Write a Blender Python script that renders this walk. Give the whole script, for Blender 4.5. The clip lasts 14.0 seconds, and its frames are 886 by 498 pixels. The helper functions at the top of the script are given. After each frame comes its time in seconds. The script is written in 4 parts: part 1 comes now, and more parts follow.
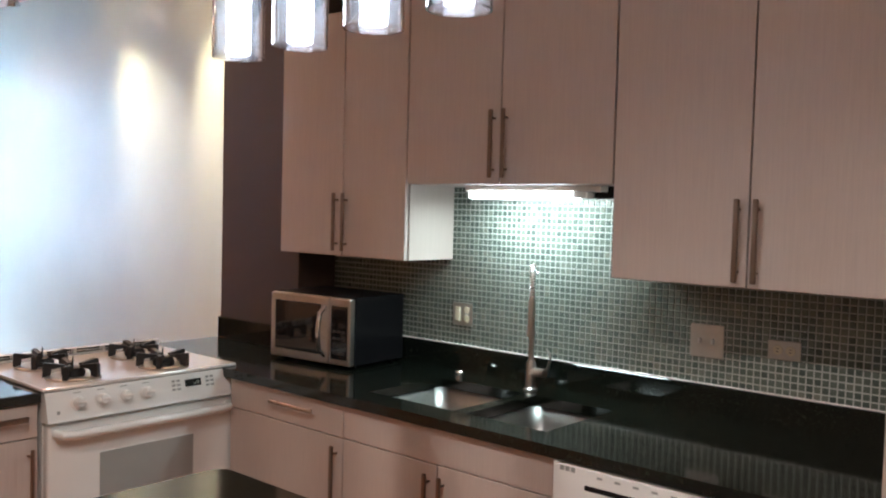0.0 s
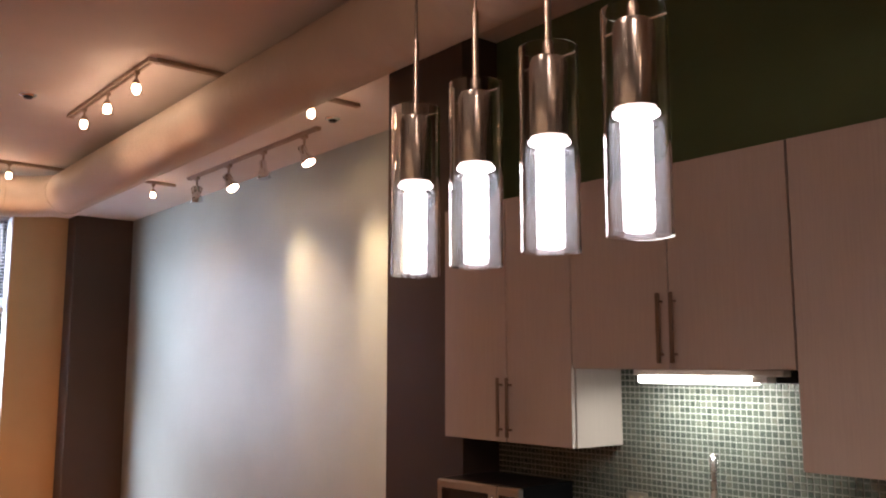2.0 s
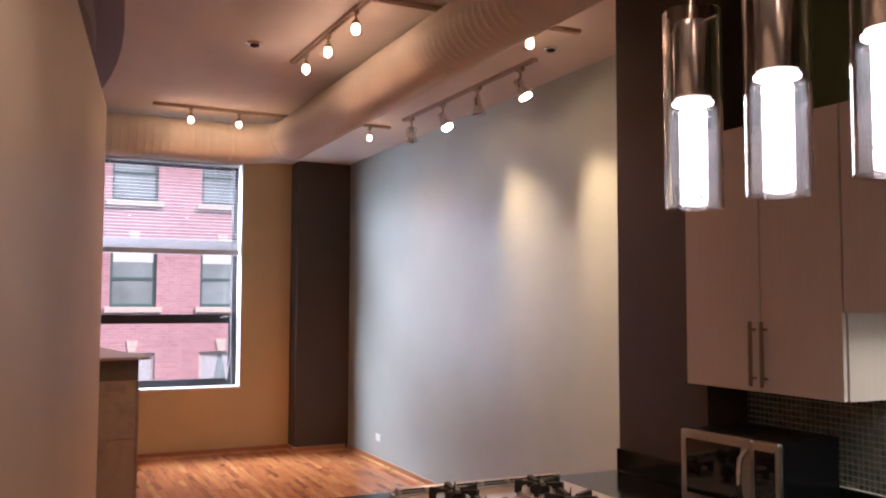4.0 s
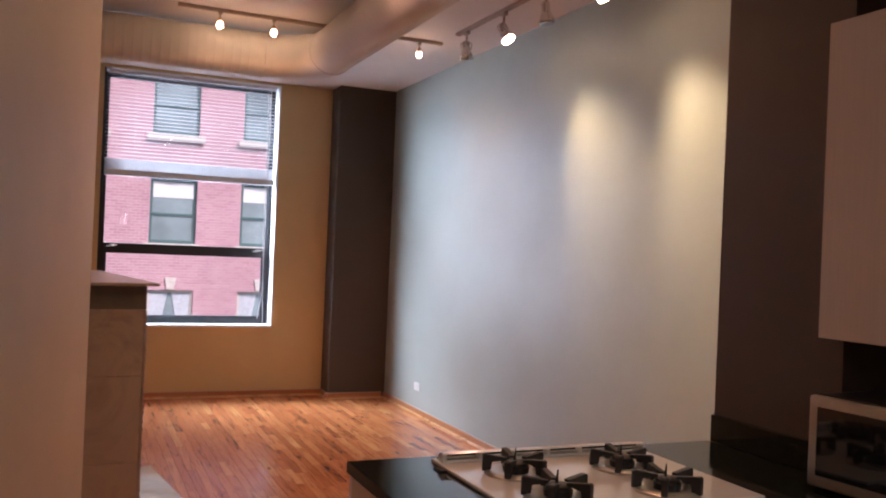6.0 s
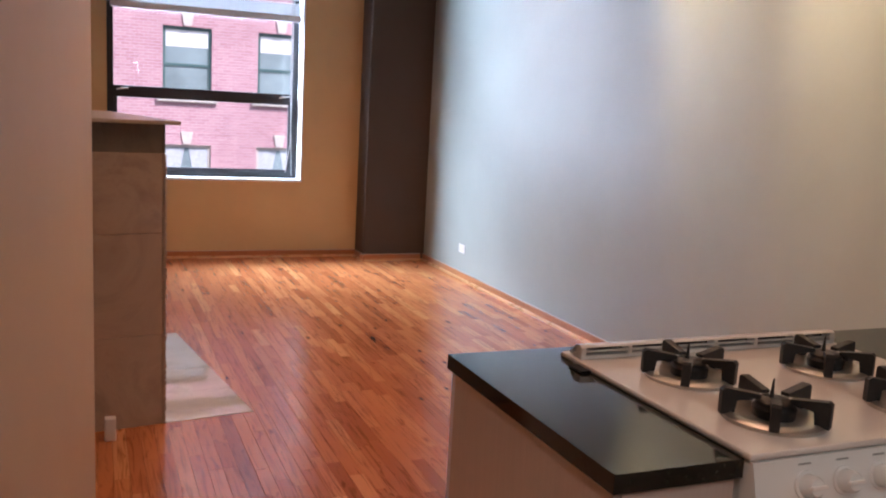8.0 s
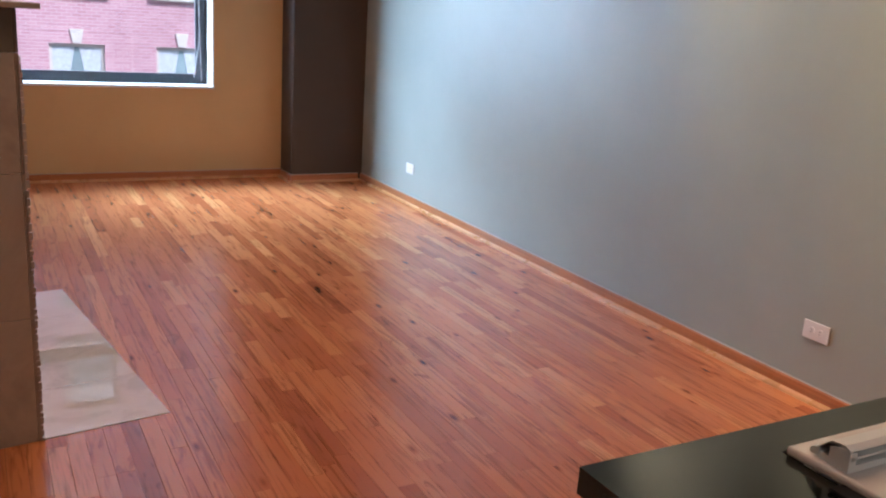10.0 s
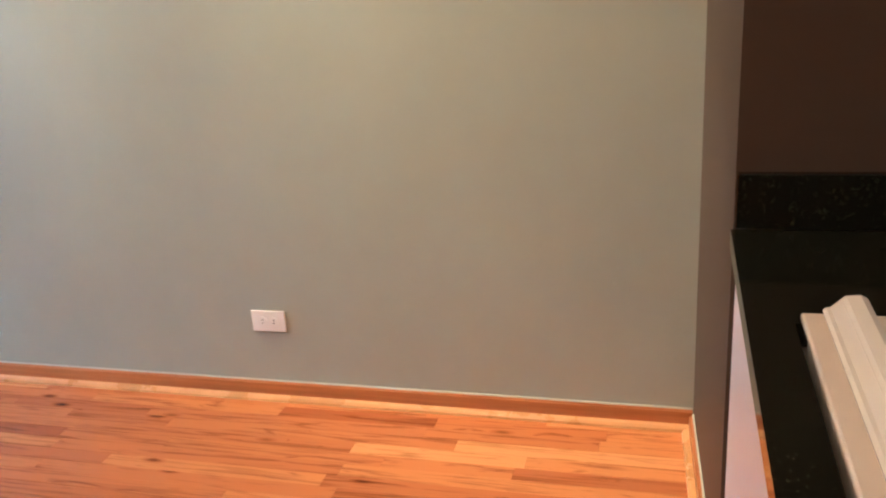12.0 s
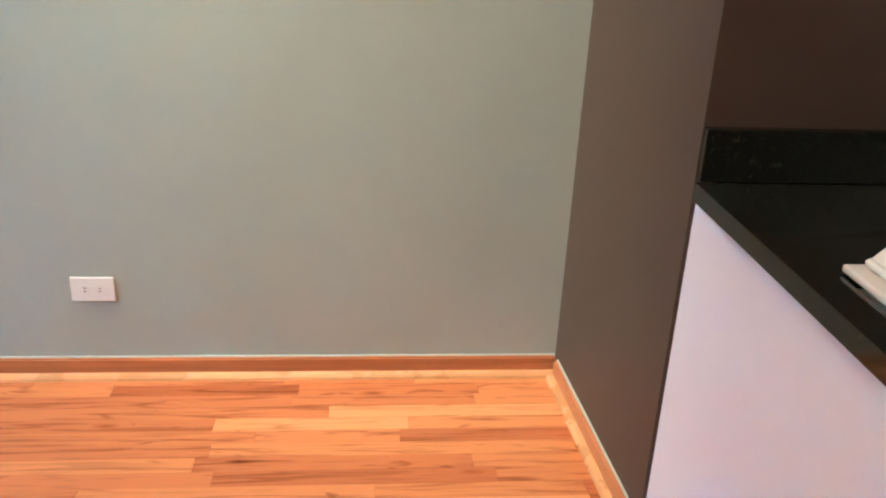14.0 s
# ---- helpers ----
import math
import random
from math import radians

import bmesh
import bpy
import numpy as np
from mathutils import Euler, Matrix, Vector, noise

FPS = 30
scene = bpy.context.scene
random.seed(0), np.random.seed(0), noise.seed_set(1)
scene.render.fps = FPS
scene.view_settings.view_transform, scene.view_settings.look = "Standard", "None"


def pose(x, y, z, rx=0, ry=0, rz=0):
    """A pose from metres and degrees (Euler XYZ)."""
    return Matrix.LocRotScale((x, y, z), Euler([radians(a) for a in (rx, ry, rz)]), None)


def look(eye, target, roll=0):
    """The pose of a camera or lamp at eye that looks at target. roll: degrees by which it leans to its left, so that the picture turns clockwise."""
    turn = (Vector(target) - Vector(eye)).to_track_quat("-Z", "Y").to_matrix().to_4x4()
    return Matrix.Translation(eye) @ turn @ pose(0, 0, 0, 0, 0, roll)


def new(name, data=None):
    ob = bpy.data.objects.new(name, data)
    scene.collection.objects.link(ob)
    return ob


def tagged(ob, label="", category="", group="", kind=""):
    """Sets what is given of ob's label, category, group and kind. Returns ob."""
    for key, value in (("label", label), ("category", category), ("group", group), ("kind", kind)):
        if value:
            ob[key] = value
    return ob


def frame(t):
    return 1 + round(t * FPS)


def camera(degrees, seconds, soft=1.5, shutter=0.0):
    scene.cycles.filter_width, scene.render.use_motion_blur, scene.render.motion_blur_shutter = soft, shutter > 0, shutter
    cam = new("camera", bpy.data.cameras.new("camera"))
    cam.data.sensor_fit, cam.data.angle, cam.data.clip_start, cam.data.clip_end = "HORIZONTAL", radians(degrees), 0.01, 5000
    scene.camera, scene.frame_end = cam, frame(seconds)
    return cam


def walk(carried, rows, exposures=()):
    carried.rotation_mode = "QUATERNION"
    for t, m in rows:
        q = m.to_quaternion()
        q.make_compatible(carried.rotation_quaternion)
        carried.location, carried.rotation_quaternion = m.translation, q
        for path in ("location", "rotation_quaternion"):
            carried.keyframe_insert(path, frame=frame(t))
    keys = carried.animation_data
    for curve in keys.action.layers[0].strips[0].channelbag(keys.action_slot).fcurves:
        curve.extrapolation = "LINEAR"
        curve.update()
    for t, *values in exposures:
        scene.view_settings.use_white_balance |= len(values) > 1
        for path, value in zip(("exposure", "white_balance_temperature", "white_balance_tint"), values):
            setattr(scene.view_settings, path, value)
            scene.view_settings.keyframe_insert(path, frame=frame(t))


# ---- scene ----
cam = camera(54.3, 14.0, soft=2.1)
PATH = [
    (0, (0.025, 0.623, 1.566), (-1.284, 2.132, 1.475), 1.5),
    (0.5, (0.047, 0.611, 1.637), (-1.352, 2.032, 1.785), 1.1),
    (1, (0.037, 0.639, 1.68), (-1.378, 2.036, 1.899), 0.5),
    (1.5, (0.034, 0.639, 1.687), (-1.383, 2.028, 1.934), 0.2),
    (2, (-0.017, 0.585, 1.681), (-1.556, 1.835, 1.945), -0.0),
    (2.5, (-0.066, 0.615, 1.696), (-1.751, 1.667, 1.924), 0.0),
    (3, (-0.101, 0.608, 1.694), (-1.86, 1.545, 1.863), -0.3),
    (3.2, (-0.105, 0.586, 1.7), (-1.879, 1.495, 1.858), -0.5),
    (5.5, (-0.807, 0.751, 1.622), (-2.638, 1.553, 1.689), 1.9),
    (6, (-0.978, 0.859, 1.584), (-2.819, 1.64, 1.593), 2.4),
    (6.5, (-1.221, 0.882, 1.579), (-3.077, 1.628, 1.552), 2.7),
    (7, (-1.387, 0.897, 1.512), (-3.233, 1.638, 1.302), 3.0),
    (7.5, (-1.593, 0.908, 1.482), (-3.428, 1.653, 1.202), 3.2),
    (9.8, (-2.827, 1.053, 1.39), (-4.552, 1.93, 0.886), 3.6),
    (10, (-2.937, 1.097, 1.396), (-4.633, 2.025, 0.88), 3.7),
    (10.5, (-3.202, 1.124, 1.42), (-4.722, 2.313, 0.894), 2.9),
    (11, (-3.43, 1.248, 1.426), (-4.744, 2.646, 0.862), 0.5),
    (11.5, (-3.623, 1.424, 1.412), (-4.515, 3.105, 0.796), -0.5),
    (12, (-3.753, 1.573, 1.413), (-4.269, 3.392, 0.76), -3.9),
    (12.5, (-3.911, 1.622, 1.39), (-4.083, 3.486, 0.686), -1.2),
    (13, (-4.017, 1.735, 1.399), (-3.984, 3.606, 0.694), 0.7),
    (13.5, (-4.145, 1.738, 1.399), (-3.907, 3.583, 0.666), 1.7),
    (14, (-4.277, 1.66, 1.391), (-4.085, 3.493, 0.615), 2.7),
]
EXPOSURES = [
    (0.0, 0.92, 5750, 17),
    (0.6, 0.75, 6250, 23),
    (1.5, 0.3, 6800, 28),
    (2.0, 0.15, 6900, 32),
    (3.2, 0.05, 6900, 36),
    (5.5, -0.02, 6750, 32),
    (7.0, 0.08, 6450, 30),
    (7.5, 0.3, 6350, 29),
    (10.0, 0.2, 5600, 16),
    (10.5, 0.1, 5850, 17),
    (11.0, 0.22, 6200, 19),
    (11.5, 0.58, 6300, 17),
    (12.0, 0.86, 5900, 10),
    (13.0, 1.2, 4950, 2),
    (14.0, 1.13, 4900, 0),
]
walk(cam, [(t, look(eye, target, roll)) for t, eye, target, roll in PATH], EXPOSURES)

# ---- world and light ----
CEIL = 3.262
FL = 0.037
world = bpy.data.worlds.new("sky")
scene.world = world
world.use_nodes = True
wn = world.node_tree
sky = wn.nodes.new("ShaderNodeTexSky")
sky.sky_type, sky.sun_disc = "NISHITA", False
sky.sun_elevation, sky.sun_rotation = radians(48), radians(120)
wn.links.new(sky.outputs[0], wn.nodes["Background"].inputs[0])
wn.nodes["Background"].inputs[1].default_value = 0.15


def lamp(name, kind, m, watts, colour, size=0.05, spot=None, size_y=None, blend=0.6):
    data = bpy.data.lights.new(name, kind)
    data.energy, data.color = watts, colour
    if kind == "AREA":
        data.shape = "RECTANGLE"
        data.size, data.size_y = size, size_y or size
    elif kind == "SUN":
        data.angle = size
    else:
        data.shadow_soft_size = size
    if spot:
        data.spot_size, data.spot_blend = radians(spot), blend
    ob = new(name, data)
    ob.matrix_world = m
    return ob


WARM = (1.0, 0.56, 0.30)
HALOGEN = (1.0, 0.78, 0.46)
lamp("sun", "SUN", look((-10, 12, 18), (-24, 4, 2)), 5.0, (1.0, 0.95, 0.94), radians(14))
# sky light that falls in through the window from over the street
lamp("window_sky", "AREA", look((-12.6, -0.6, 5.0), (-9.0, 2.4, 1.2)), 2100, (0.60, 0.83, 1.0), 3.0, size_y=3.0)
# daylight thrown back level by the facade across the street
lamp("street_bounce", "AREA", look((-13.4, -2.0, 1.6), (-8.4, 3.4, 1.9)), 690, (0.60, 0.84, 1.0), 3.0, size_y=3.4)

# ---- materials ----


def material(name):
    m = bpy.data.materials.new(name)
    m.use_nodes = True
    return m, m.node_tree, m.node_tree.nodes["Principled BSDF"]


def noise_node(nt, scale, detail=4.0, rough=0.6, stretch=(1, 1, 1), kind="Object"):
    tc = nt.nodes.new("ShaderNodeTexCoord")
    mp = nt.nodes.new("ShaderNodeMapping")
    mp.inputs["Scale"].default_value = stretch
    nz = nt.nodes.new("ShaderNodeTexNoise")
    nz.inputs["Scale"].default_value, nz.inputs["Detail"].default_value, nz.inputs["Roughness"].default_value = scale, detail, rough
    if kind == "World":
        geo = nt.nodes.new("ShaderNodeNewGeometry")
        nt.links.new(geo.outputs["Position"], mp.inputs["Vector"])
    else:
        nt.links.new(tc.outputs[kind], mp.inputs["Vector"])
    nt.links.new(mp.outputs[0], nz.inputs["Vector"])
    return nz


def ramp(nt, source, stops):
    r = nt.nodes.new("ShaderNodeValToRGB")
    while len(r.color_ramp.elements) < len(stops):
        r.color_ramp.elements.new(0.5)
    for e, (p, c) in zip(r.color_ramp.elements, stops):
        e.position, e.color = p, (*c, 1)
    nt.links.new(source, r.inputs[0])
    return r


def bump(nt, bsdf, source, strength, distance=0.01):
    b = nt.nodes.new("ShaderNodeBump")
    b.inputs["Strength"].default_value, b.inputs["Distance"].default_value = strength, distance
    nt.links.new(source, b.inputs["Height"])
    nt.links.new(b.outputs[0], bsdf.inputs["Normal"])


def shade(c, k):
    return tuple(min(1.0, v * k) for v in c)


def paint(name, c, rough=0.5, vary=0.05, relief=0.12, grain=180.0):
    """Rolled wall paint: faint mottling and orange peel."""
    m, nt, b = material(name)
    n1 = noise_node(nt, 1.7, 5, kind="World")
    r = ramp(nt, n1.outputs["Fac"], [(0.3, shade(c, 1 - vary)), (0.7, shade(c, 1 + vary))])
    nt.links.new(r.outputs[0], b.inputs["Base Color"])
    b.inputs["Roughness"].default_value = rough
    b.inputs["Specular IOR Level"].default_value = 0.3
    n2 = noise_node(nt, grain, 2, kind="World")
    bump(nt, b, n2.outputs["Fac"], relief, 0.002)
    return m


def plain(name, c, rough=0.4, metal=0.0, vary=0.06, scale=30.0, relief=0.0, coat=0.0, stretch=(1, 1, 1)):
    m, nt, b = material(name)
    n1 = noise_node(nt, scale, 4, stretch=stretch)
    r = ramp(nt, n1.outputs["Fac"], [(0.3, shade(c, 1 - vary)), (0.7, shade(c, 1 + vary))])
    nt.links.new(r.outputs[0], b.inputs["Base Color"])
    rr = nt.nodes.new("ShaderNodeMapRange")
    rr.inputs["To Min"].default_value, rr.inputs["To Max"].default_value = rough * 0.8, min(1, rough * 1.2)
    nt.links.new(n1.outputs["Fac"], rr.inputs["Value"])
    nt.links.new(rr.outputs[0], b.inputs["Roughness"])
    b.inputs["Metallic"].default_value = metal
    b.inputs["Coat Weight"].default_value = coat
    if relief:
        bump(nt, b, n1.outputs["Fac"], relief, 0.002)
    return m


def emitter(name, c, strength):
    m, nt, b = material(name)
    b.inputs["Base Color"].default_value = (*c, 1)
    b.inputs["Emission Color"].default_value = (*c, 1)
    b.inputs["Emission Strength"].default_value = strength
    return m


def glass(name, c=(1, 1, 1), rough=0.0, ior=1.45):
    m, nt, b = material(name)
    b.inputs["Base Color"].default_value = (*c, 1)
    b.inputs["Roughness"].default_value = rough
    b.inputs["Transmission Weight"].default_value = 1.0
    b.inputs["IOR"].default_value = ior
    return m


def floor_wood(name, per_object):
    """Oiled hardwood strips: tone by board, long grain, dark mineral streaks and small knots."""
    m, nt, b = material(name)
    if per_object:
        rnd = nt.nodes.new("ShaderNodeObjectInfo").outputs["Random"]
    else:
        rnd = nt.nodes.new("ShaderNodeNewGeometry").outputs["Random Per Island"]
    tone = ramp(nt, rnd, [(0.0, (0.32, 0.09, 0.034)), (0.08, (0.41, 0.125, 0.043)), (0.42, (0.50, 0.168, 0.058)), (0.85, (0.57, 0.212, 0.076)), (1.0, (0.65, 0.28, 0.11))])
    geo = nt.nodes.new("ShaderNodeNewGeometry")
    off = nt.nodes.new("ShaderNodeVectorMath")
    off.operation = "MULTIPLY_ADD"
    nt.links.new(rnd, off.inputs[0])
    off.inputs[1].default_value = (17.0, 9.0, 5.0)
    nt.links.new(geo.outputs["Position"], off.inputs[2])
    mp = nt.nodes.new("ShaderNodeMapping")
    mp.inputs["Scale"].default_value = (1.6, 26.0, 1.0)
    nt.links.new(off.outputs[0], mp.inputs["Vector"])
    g = nt.nodes.new("ShaderNodeTexNoise")
    g.inputs["Scale"].default_value, g.inputs["Detail"].default_value, g.inputs["Distortion"].default_value = 2.2, 7, 0.8
    nt.links.new(mp.outputs[0], g.inputs["Vector"])
    grain = ramp(nt, g.outputs["Fac"], [(0.30, (0.46, 0.38, 0.33)), (0.5, (1, 1, 1)), (0.75, (1.0, 0.95, 0.88))])
    mix = nt.nodes.new("ShaderNodeMix")
    mix.data_type, mix.blend_type = "RGBA", "MULTIPLY"
    mix.inputs["Factor"].default_value = 0.85
    nt.links.new(tone.outputs[0], mix.inputs["A"])
    nt.links.new(grain.outputs[0], mix.inputs["B"])
    mp2 = nt.nodes.new("ShaderNodeMapping")
    mp2.inputs["Scale"].default_value = (2.3, 9.0, 1.0)
    nt.links.new(off.outputs[0], mp2.inputs["Vector"])
    k = nt.nodes.new("ShaderNodeTexNoise")
    k.inputs["Scale"].default_value, k.inputs["Detail"].default_value, k.inputs["Distortion"].default_value = 1.9, 3, 1.6
    nt.links.new(mp2.outputs[0], k.inputs["Vector"])
    streak = ramp(nt, k.outputs["Fac"], [(0.0, (0.25, 0.16, 0.12)), (0.28, (0.35, 0.25, 0.2)), (0.36, (1, 1, 1)), (1.0, (1, 1, 1))])
    mix2 = nt.nodes.new("ShaderNodeMix")
    mix2.data_type, mix2.blend_type = "RGBA", "MULTIPLY"
    mix2.inputs["Factor"].default_value = 0.62
    nt.links.new(mix.outputs["Result"], mix2.inputs["A"])
    nt.links.new(streak.outputs[0], mix2.inputs["B"])
    mp3 = nt.nodes.new("ShaderNodeMapping")
    mp3.inputs["Scale"].default_value = (3.2, 9.0, 1.0)
    nt.links.new(off.outputs[0], mp3.inputs["Vector"])
    vk = nt.nodes.new("ShaderNodeTexVoronoi")
    vk.inputs["Scale"].default_value = 1.0
    nt.links.new(mp3.outputs[0], vk.inputs["Vector"])
    knot = ramp(nt, vk.outputs["Distance"], [(0.0, (0.12, 0.07, 0.05)), (0.055, (0.22, 0.13, 0.09)), (0.11, (0.8, 0.72, 0.66)), (0.16, (1, 1, 1))])
    mix3 = nt.nodes.new("ShaderNodeMix")
    mix3.data_type, mix3.blend_type = "RGBA", "MULTIPLY"
    mix3.inputs["Factor"].default_value = 0.9
    nt.links.new(mix2.outputs["Result"], mix3.inputs["A"])
    nt.links.new(knot.outputs[0], mix3.inputs["B"])
    nt.links.new(mix3.outputs["Result"], b.inputs["Base Color"])
    rr = nt.nodes.new("ShaderNodeMapRange")
    rr.inputs["To Min"].default_value, rr.inputs["To Max"].default_value = 0.17, 0.30
    nt.links.new(g.outputs["Fac"], rr.inputs["Value"])
    nt.links.new(rr.outputs[0], b.inputs["Roughness"])
    bump(nt, b, g.outputs["Fac"], 0.10, 0.002)
    return m


def granite():
    """Polished black granite with fine greenish crystals."""
    m, nt, b = material("black_granite")
    n1 = noise_node(nt, 120, 6, 0.7, kind="World")
    r = ramp(nt, n1.outputs["Fac"], [(0.0, (0.004, 0.005, 0.004)), (0.57, (0.006, 0.008, 0.006)), (0.65, (0.03, 0.038, 0.024)), (0.8, (0.10, 0.11, 0.075))])
    nt.links.new(r.outputs[0], b.inputs["Base Color"])
    n2 = noise_node(nt, 14, 3, kind="World")
    rr = nt.nodes.new("ShaderNodeMapRange")
    rr.inputs["To Min"].default_value, rr.inputs["To Max"].default_value = 0.06, 0.13
    nt.links.new(n2.outputs["Fac"], rr.inputs["Value"])
    nt.links.new(rr.outputs[0], b.inputs["Roughness"])
    return m


def laminate():
    """Pale woven-look melamine with upright grain."""
    m, nt, b = material("pale_laminate")
    n1 = noise_node(nt, 60, 4, 0.6, stretch=(4, 4, 0.12), kind="World")
    n2 = noise_node(nt, 1.2, 3, kind="World")
    r = ramp(nt, n1.outputs["Fac"], [(0.3, (0.48, 0.415, 0.375)), (0.7, (0.53, 0.46, 0.415))])
    r2 = ramp(nt, n2.outputs["Fac"], [(0.3, (0.95, 0.94, 0.93)), (0.7, (1, 1, 1))])
    mix = nt.nodes.new("ShaderNodeMix")
    mix.data_type, mix.blend_type = "RGBA", "MULTIPLY"
    mix.inputs["Factor"].default_value = 1
    nt.links.new(r.outputs[0], mix.inputs["A"])
    nt.links.new(r2.outputs[0], mix.inputs["B"])
    nt.links.new(mix.outputs["Result"], b.inputs["Base Color"])
    b.inputs["Roughness"].default_value = 0.45
    bump(nt, b, n1.outputs["Fac"], 0.08, 0.001)
    return m


def tile_glass(name, per_object):
    m, nt, b = material(name)
    if per_object:
        rnd = nt.nodes.new("ShaderNodeObjectInfo").outputs["Random"]
    else:
        rnd = nt.nodes.new("ShaderNodeNewGeometry").outputs["Random Per Island"]
    r = ramp(nt, rnd, [(0.0, (0.06, 0.08, 0.07)), (0.4, (0.095, 0.12, 0.10)), (0.8, (0.12, 0.145, 0.12)), (1.0, (0.17, 0.18, 0.15))])
    nt.links.new(r.outputs[0], b.inputs["Base Color"])
    b.inputs["Roughness"].default_value = 0.16
    n2 = noise_node(nt, 60, 2, kind="World")
    bump(nt, b, n2.outputs["Fac"], 0.15, 0.002)
    return m


def marble(name, a, c, rough=0.3):
    m, nt, b = material(name)
    n = noise_node(nt, 2.6, 8, 0.65, kind="World")
    n.inputs["Distortion"].default_value = 1.4
    r = ramp(nt, n.outputs["Fac"], [(0.25, a), (0.5, c), (0.62, shade(c, 0.82)), (0.8, a)])
    nt.links.new(r.outputs[0], b.inputs["Base Color"])
    b.inputs["Roughness"].default_value = rough
    return m


def brickwork():
    m, nt, b = material("red_brick")
    geo = nt.nodes.new("ShaderNodeNewGeometry")
    sep = nt.nodes.new("ShaderNodeSeparateXYZ")
    nt.links.new(geo.outputs["Position"], sep.inputs[0])
    com = nt.nodes.new("ShaderNodeCombineXYZ")
    nt.links.new(sep.outputs["Y"], com.inputs["X"])
    nt.links.new(sep.outputs["Z"], com.inputs["Y"])
    br = nt.nodes.new("ShaderNodeTexBrick")
    br.inputs["Scale"].default_value = 1.0
    br.inputs["Brick Width"].default_value, br.inputs["Row Height"].default_value, br.inputs["Mortar Size"].default_value = 0.215, 0.075, 0.008
    # brick and mortar are lightened and pinked to carry street haze and glare
    br.inputs["Color1"].default_value, br.inputs["Color2"].default_value, br.inputs["Mortar"].default_value = (0.52, 0.28, 0.32, 1), (0.60, 0.36, 0.40, 1), (0.62, 0.48, 0.52, 1)
    nt.links.new(com.outputs[0], br.inputs["Vector"])
    n = noise_node(nt, 0.7, 5, kind="World")
    r = ramp(nt, n.outputs["Fac"], [(0.3, (0.85, 0.82, 0.82)), (0.7, (1, 1, 1))])
    mix = nt.nodes.new("ShaderNodeMix")
    mix.data_type, mix.blend_type = "RGBA", "MULTIPLY"
    mix.inputs["Factor"].default_value = 1
    nt.links.new(br.outputs["Color"], mix.inputs["A"])
    nt.links.new(r.outputs[0], mix.inputs["B"])
    nt.links.new(mix.outputs["Result"], b.inputs["Base Color"])
    b.inputs["Roughness"].default_value = 0.9
    bump(nt, b, br.outputs["Fac"], -0.4, 0.01)
    return m


GREY = paint("sage_grey_paint", (0.332, 0.366, 0.325), 0.42)
TAN = paint("tan_paint", (0.58, 0.40, 0.20), 0.5)
BROWN = paint("dark_brown_paint", (0.068, 0.046, 0.033), 0.56)
GREEN = paint("dark_green_paint", (0.10, 0.15, 0.072), 0.5)
TAUPE = paint("taupe_paint", (0.48, 0.385, 0.285), 0.5)
WHITE_CEIL = paint("white_ceiling_paint", (0.72, 0.66, 0.62), 0.7)
REVEAL = paint("white_gloss_paint", (0.8, 0.8, 0.8), 0.35)
DUCT = paint("duct_paint", (0.66, 0.60, 0.52), 0.55, grain=60)
SOFFIT = paint("brown_soffit_paint", (0.16, 0.105, 0.085), 0.5)
GRANITE = granite()
LAM = laminate()
PANEL = paint("white_panel_melamine", (0.70, 0.68, 0.76), 0.4, 0.02, 0.03)
STEEL = plain("brushed_steel", (0.55, 0.54, 0.52), 0.3, 1.0, 0.08, 40, stretch=(1, 1, 8))
CHROME = plain("chrome", (0.75, 0.75, 0.75), 0.1, 1.0, 0.03)
NICKEL = plain("satin_nickel_bar", (0.23, 0.18, 0.145), 0.35, 1.0)
SOCKET = plain("lamp_socket_nickel", (0.40, 0.35, 0.31), 0.16, 1.0, 0.02, 200)
SINKM = plain("sink_steel", (0.27, 0.27, 0.26), 0.34, 1.0, 0.06, 60)
ENAMEL = plain("white_enamel", (0.74, 0.76, 0.74), 0.16, 0.0, 0.02, 3, coat=0.3)
BISQUE = plain("cooktop_enamel", (0.68, 0.65, 0.61), 0.14, 0.0, 0.03, 3, coat=0.4)
IRON = plain("cast_iron", (0.012, 0.012, 0.012), 0.5, 0.0, 0.3, 120, relief=0.3)
BLACK = plain("black_plastic", (0.007, 0.007, 0.008), 0.35)
BLACK.node_tree.nodes["Principled BSDF"].inputs["Specular IOR Level"].default_value = 0.15
KEYPRINT = plain("dim_key_print", (0.05, 0.05, 0.05), 0.4)
SMOKED = plain("smoked_glass", (0.008, 0.008, 0.009), 0.06, coat=0.5)
OVENWIN = plain("grey_oven_glass", (0.30, 0.32, 0.31), 0.12, 0.0, 0.04, 4)
ALU = plain("burner_pan", (0.5, 0.48, 0.44), 0.3, 0.8)
WHITEPL = plain("white_plastic", (0.75, 0.73, 0.70), 0.35, 0.0, 0.02)
IVORY = plain("ivory_plastic", (0.62, 0.58, 0.44), 0.35)
PLATE = plain("steel_plate", (0.55, 0.54, 0.50), 0.35, 0.9)
TRACK = plain("track_paint", (0.40, 0.30, 0.23), 0.45)
BOARD = plain("baseboard_wood", (0.42, 0.155, 0.055), 0.35, 0.0, 0.18, 6, stretch=(0.4, 0.4, 12))
SHOE = plain("shoe_moulding_wood", (0.55, 0.27, 0.11), 0.28, 0.0, 0.12, 6)
STRIP = floor_wood("hardwood_strip", True)
STRIPS = floor_wood("hardwood_strips", False)
JOINT = plain("dark_joint", (0.24, 0.08, 0.033), 0.7)
TILE = tile_glass("mosaic_glass", True)
TILES = tile_glass("mosaic_glass_field", False)
